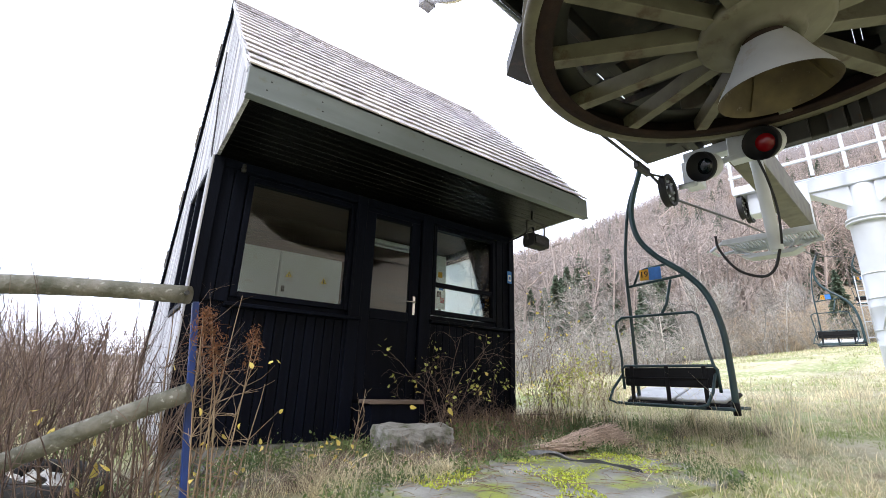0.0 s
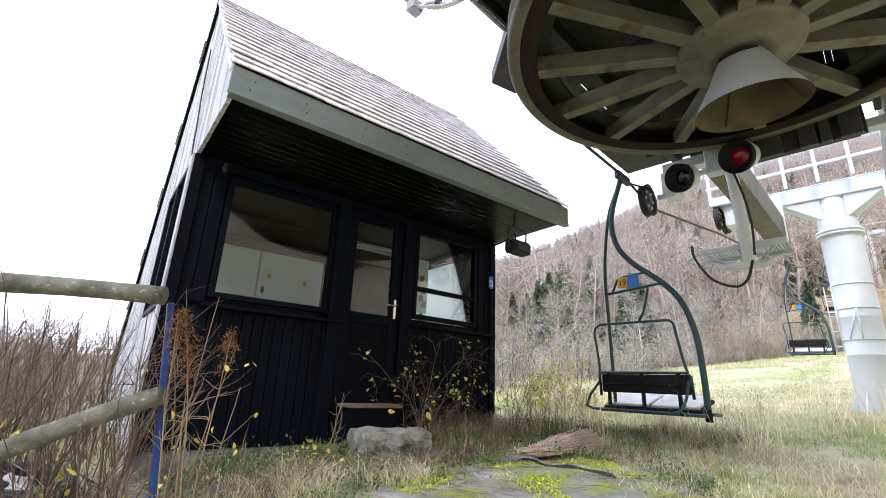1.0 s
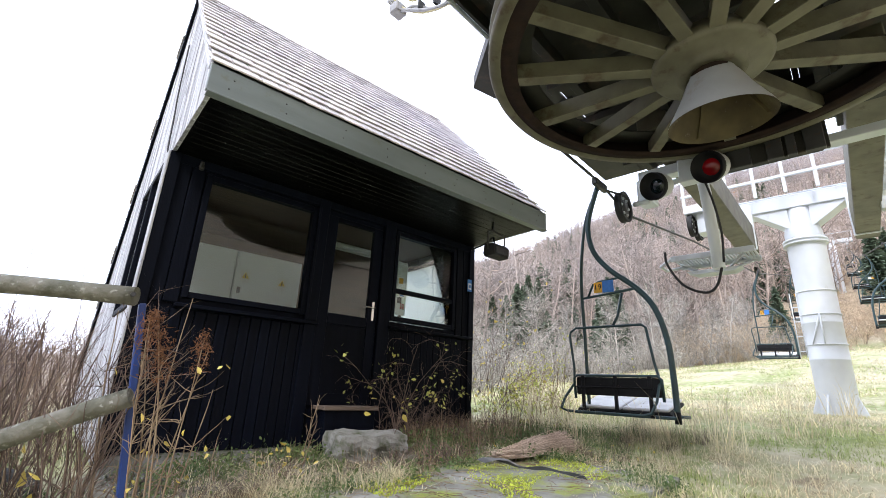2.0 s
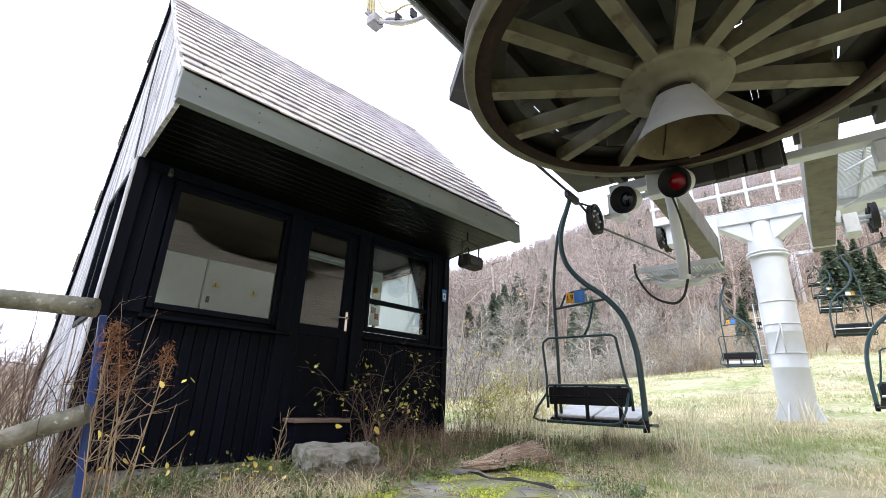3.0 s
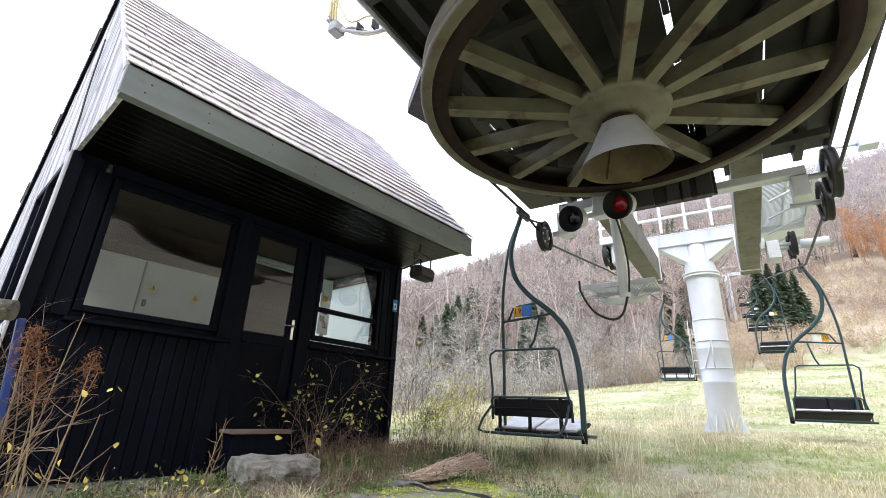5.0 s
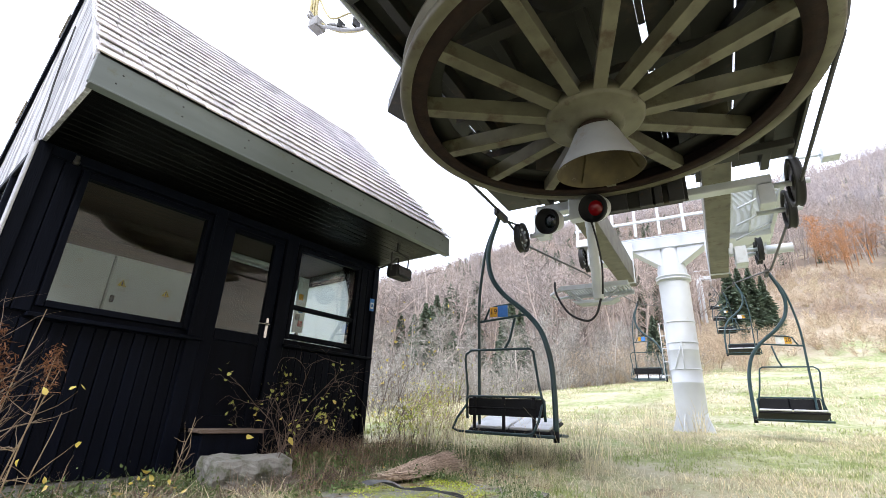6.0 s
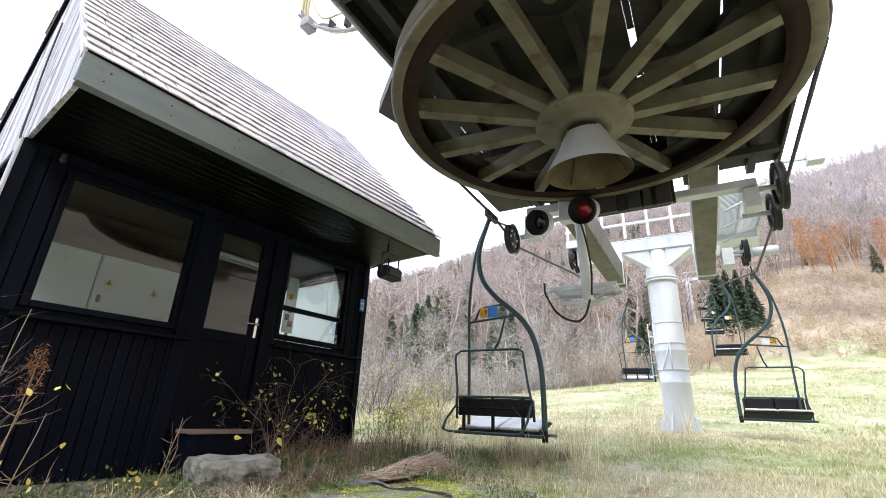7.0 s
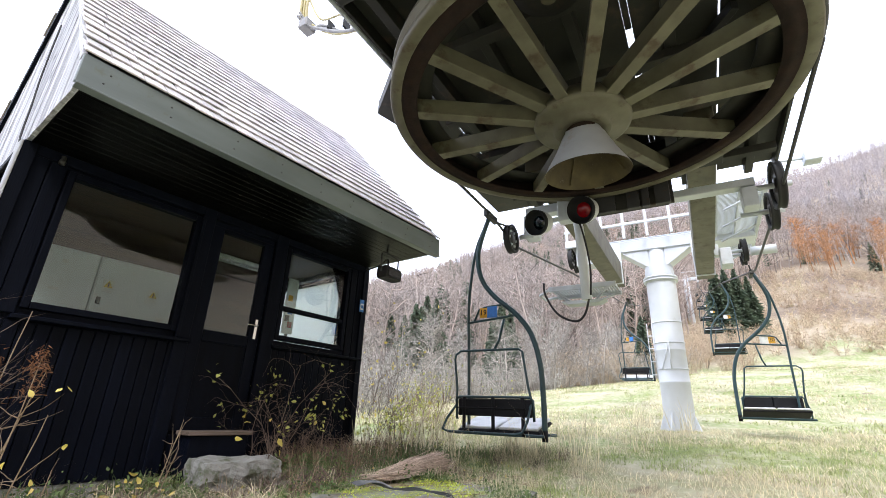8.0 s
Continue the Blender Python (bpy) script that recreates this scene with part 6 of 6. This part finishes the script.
# the thicket of canes behind the fence
cane_t = []
for _ in range(7):
    b = Bits()
    branchy(b, (0, 0, 0), (rng.normal() * 0.18, rng.normal() * 0.18, 1), 1.0, 0.0065, 2, 5, 0.55, 0.10, 0.03, 3, None, True)
    cane_t.append(b.arrays())
n = 1500
y = rng.uniform(3.3, 11, n)
x = rng.uniform(-4.5, 0.62, n) - 0.10 * (y - 4)
p = np.stack([x, y, ground_z(x, y)], -1)
ok = ~((y < 4.6) & (x > 0.35)) & (x < 0.60)
plant("cane_thicket", cane_t, p[ok][: 950], 0.7, 1.15, M_TWIG, "tangled thicket of bare brown canes behind the fence", "thicket")
# dense dark canes close to the fence post
n = 80
x, y = np.concatenate([rng.normal(0.52, 0.12, 26), rng.uniform(-0.9, 0.5, 54)]), rng.uniform(3.02, 3.75, n)
plant("post_canes", cane_t, np.stack([x, y, ground_z(x, y) - 0.03], -1), 0.55, 1.05, M_TWIG, "dark brown bare canes crowding the fence post", "thicket")
n = 380
y = rng.uniform(3.2, 9, n)
x = rng.uniform(-3.5, 0.55, n)
plant("dry_stalks", cane_t, np.stack([x, y, ground_z(x, y)], -1), 0.45, 0.95, M_STALK, "dry straw-coloured stalks in the thicket", "thicket")
plant("thicket_grass", talltuft, np.stack([x, y, ground_z(x, y)], -1)[:260], 0.5, 1.0, M_STRAW, "dry grass under the thicket", "grass")
plant("thicket_weeds", low_weed, np.stack([x, y, ground_z(x, y)], -1)[260:], 0.8, 1.8, M_WEED, "green weeds under the thicket", "weeds")


# tall dry stalks with rust-brown heads beside the post
def stalk_plant(x, y, h, lean, head, leaves=0):
    z = float(ground_z(x, y)) - 0.03
    t = thing("dry_weed", pose(x, y, z), "tall dry weed stalk with a rust-brown seed head" if head else "tall bare straw-coloured weed stalk", "weed", "dry weeds beside the fence")
    b, tips = Bits(), []
    line = wander((0, 0, 0), (lean[0], lean[1], 1), h, 7, 0.035, 0.01)
    b.stick(line, 0.0050, 0.0022, 5)
    for _ in range(9):
        k = rng.integers(1, 6)
        w = np.array([rng.normal() * 0.9, rng.normal() * 0.6, 0.45])
        br = wander(line[k], w, rng.uniform(0.08, 0.28), 4, 0.2, 0.05)
        b.stick(br, 0.0028, 0.0012, 3)
        tips.append(br[-1])
    v, f = b.arrays()
    tagged(soup("stalk", v, f, M_STALK, t), kind="stuff")
    if head:
        b = Bits()
        for _ in range(260):
            k = rng.uniform(0.0, 1.0)
            c = line[-1] + (line[-2] - line[-1]) * (k * 1.3 - 0.25) + rng.normal(size=3) * np.array([0.024, 0.024, 0.03]) * (0.6 + 0.9 * k)
            b.sliver(c, c + rng.normal(size=3) * 0.018 + np.array([0, 0, -0.006]), 0.0032)
        v, f = b.arrays()
        tagged(soup("seed_head", v, f, M_SEEDHEAD, t), kind="stuff")
    if leaves:
        b = Bits()
        for _ in range(leaves):
            c = tips[rng.integers(0, len(tips))] + rng.normal(size=3) * 0.025
            b.leaf(c, rng.uniform(0.025, 0.048))
        v, f = b.arrays()
        soup("foliage", v, f, M_LEAF_Y, t, "withered yellow leaves")


for x, y, h, lx, ly, hd, lv in ((0.70, 2.90, 1.04, -0.19, 0.02, True, 0), (0.76, 2.92, 0.86, -0.10, 0.0, True, 0), (0.78, 2.88, 1.04, -0.10, 0.03, True, 0), (0.80, 2.88, 0.95, 0.10, 0.0, True, 9),
                                (0.70, 2.95, 1.20, 0.02, 0.03, False, 0), (0.74, 3.05, 0.95, -0.04, 0.0, False, 0), (0.66, 3.0, 1.0, -0.05, 0.03, False, 0),
                                (0.58, 3.15, 1.1, -0.10, 0.0, False, 3), (0.80, 3.0, 0.9, 0.06, 0.05, False, 0), (0.85, 2.95, 0.7, 0.14, 0.02, False, 4),
                                (1.9, 3.75, 0.62, 0.22, 0.0, False, 0), (2.0, 3.9, 0.4, 0.2, 0.0, False, 0)):
    stalk_plant(x, y, h, (lx, ly), hd, lv)


# twiggy shrubs
def shrub(name, at, h, stems, lean, leaves, leaf_mat, label, spread=0.45, leaf_size=(0.03, 0.06), mat=None, bend=0.20, droop=-0.03, kids=4, bunch=1):
    z = float(ground_z(at[0], at[1])) - 0.03
    t = thing(name, pose(at[0], at[1], z), label, "shrub")
    b, tips = Bits(), []
    for _ in range(stems):
        a = rng.uniform(0, 2 * np.pi)
        s = np.array([0.10 * rng.normal(), 0.06 * rng.normal(), 0])
        branchy(b, s, (spread * math.cos(a) + lean[0], 0.6 * spread * math.sin(a) + lean[1], 1), h * rng.uniform(0.55, 1.1), 0.0055, 2, kids, 0.75, bend, droop, 4, tips)
    v, f = b.arrays()
    soup("branchwork", v, f, mat or M_TWIG, t)
    if leaves:
        b = Bits()
        ends = [c for c in tips if c[2] > 0.45 * h] or tips
        for _ in range(leaves // bunch):
            c = (ends if bunch > 1 else tips)[rng.integers(0, len(ends) if bunch > 1 else len(tips))]
            for _ in range(bunch):
                b.leaf(c + rng.normal(size=3) * (0.03 if bunch == 1 else 0.045), rng.uniform(*leaf_size))
        v, f = b.arrays()
        soup("foliage", v, f, leaf_mat, t)
    return t


shrub("bare_shrub", (3.12, 4.12), 1.2, 8, (0.05, 0), 60, M_LEAF_G, "tangled bare shrub with a few pale green leaves before the hut", 0.30, (0.03, 0.055), None, 0.26, -0.06, 4, 5)
shrub("bare_shrub", (3.35, 4.15), 1.0, 9, (0.35, 0), 40, M_LEAF_G, "tangled bare shrub with a few pale green leaves before the hut", 0.45, (0.03, 0.05), None, 0.30, -0.10, 5, 5)
shrub("bare_shrub", (3.85, 4.12), 0.8, 9, (0.15, 0), 24, M_LEAF_G, "low bare shrub at the hut's corner", 0.55, (0.03, 0.05), None, 0.30, -0.10, 5, 4)
shrub("dead_brush", (3.15, 3.35), 0.34, 26, (0.2, -0.1), 0, M_LEAF_G, "low heap of dead dark brown brush beside the slab", 1.6, (0.03, 0.05), None, 0.35, -0.10, 5)
shrub("dead_brush", (3.7, 3.75), 0.40, 20, (0.2, 0.0), 0, M_LEAF_G, "low tangle of dead brown brush in the grass", 1.4, (0.03, 0.05), None, 0.35, -0.10, 5)
shrub("leafy_twig", (2.80, 4.05), 0.9, 2, (-0.1, 0), 9, M_LEAF_Y, "thin shrub with bright yellow leaves", 0.25, (0.05, 0.09))
shrub("corner_shrub", (4.85, 4.15), 0.75, 8, (0.0, 0), 170, M_LEAF_G, "leafy yellow-green shrub at the hut's corner", 0.4, (0.03, 0.055))
shrub("corner_shrub", (5.3, 4.9), 1.7, 9, (0.0, 0), 60, M_LEAF_Y, "tall twiggy shrub with small yellow leaves", 0.3, (0.03, 0.06))
shrub("corner_shrub", (6.2, 5.6), 1.8, 10, (0.0, 0), 80, M_LEAF_Y, "tall twiggy shrub with small yellow leaves", 0.35, (0.03, 0.06))
shrub("yellow_sprig", (1.75, 3.55), 0.30, 4, (0, 0), 30, M_LEAF_Y, "small sprig with bright yellow leaves", 0.4, (0.03, 0.06))
shrub("fence_shrub", (0.15, 3.25), 0.75, 6, (0, 0), 12, M_LEAF_Y, "low shrub with yellow leaves beside the fallen rail")
for k in range(9):
    x, y = 5.4 + 1.2 * k * 0.7 + rng.uniform(-0.3, 0.3), 4.4 + 0.55 * k + rng.uniform(-0.5, 0.9)
    shrub("hedge_shrub", (x, y), rng.uniform(0.7, 1.4), 8, (0, 0), 130, M_LEAF_G, "twiggy pale shrub beside the hut", 0.4, (0.03, 0.05), M_STALK)

# litter in the thicket, and gravel along the hut's foot
sc = thing("plastic_sheet", pose(0.0, 3.75, float(ground_z(0.0, 3.75)) + 0.02), "crumpled white plastic sheet lying under the canes", "litter")
vs = [Vector((0.3 * (i / 8 - 0.5) + 0.03 * rng.normal(), 0.18 * (j / 5 - 0.5) + 0.03 * rng.normal(), 0.12 + 0.05 * rng.normal())) for i in range(9) for j in range(6)]
part("sheet", Geo().add(vs, [(i * 6 + j, (i + 1) * 6 + j, (i + 1) * 6 + j + 1, i * 6 + j + 1) for i in range(8) for j in range(5)], True), M_PAPER, sc)
ty = thing("old_tyre", pose(0.1, 3.85, float(ground_z(0.1, 3.85)) + 0.09, 8, 5, 0), "old black tyre lying under the canes", "tyre")
part("tyre", Geo().lathe([(0.17, -0.07), (0.25, -0.085), (0.29, -0.05), (0.30, 0.0), (0.29, 0.05), (0.25, 0.085), (0.17, 0.07), (0.19, 0.0)], 32, closed=True), M_RUBBER, ty)
b = Bits()
n = 2600
px, py = rng.uniform(0.75, 2.3, n), YW - 0.02 - np.abs(rng.normal(0, 0.42, n))
for x, y in zip(px, py):
    q = np.array([x, y, float(ground_z(x, y)) + 0.006])
    o = rng.normal(size=(4, 3)) * rng.uniform(0.006, 0.016)
    b.put(q + o, [(0, 1, 2), (0, 2, 3), (0, 3, 1), (1, 3, 2)])
v, f = b.arrays()
tagged(soup("gravel", v, f, M_CONCRETE), "grey gravel along the foot of the hut", "gravel", kind="stuff")
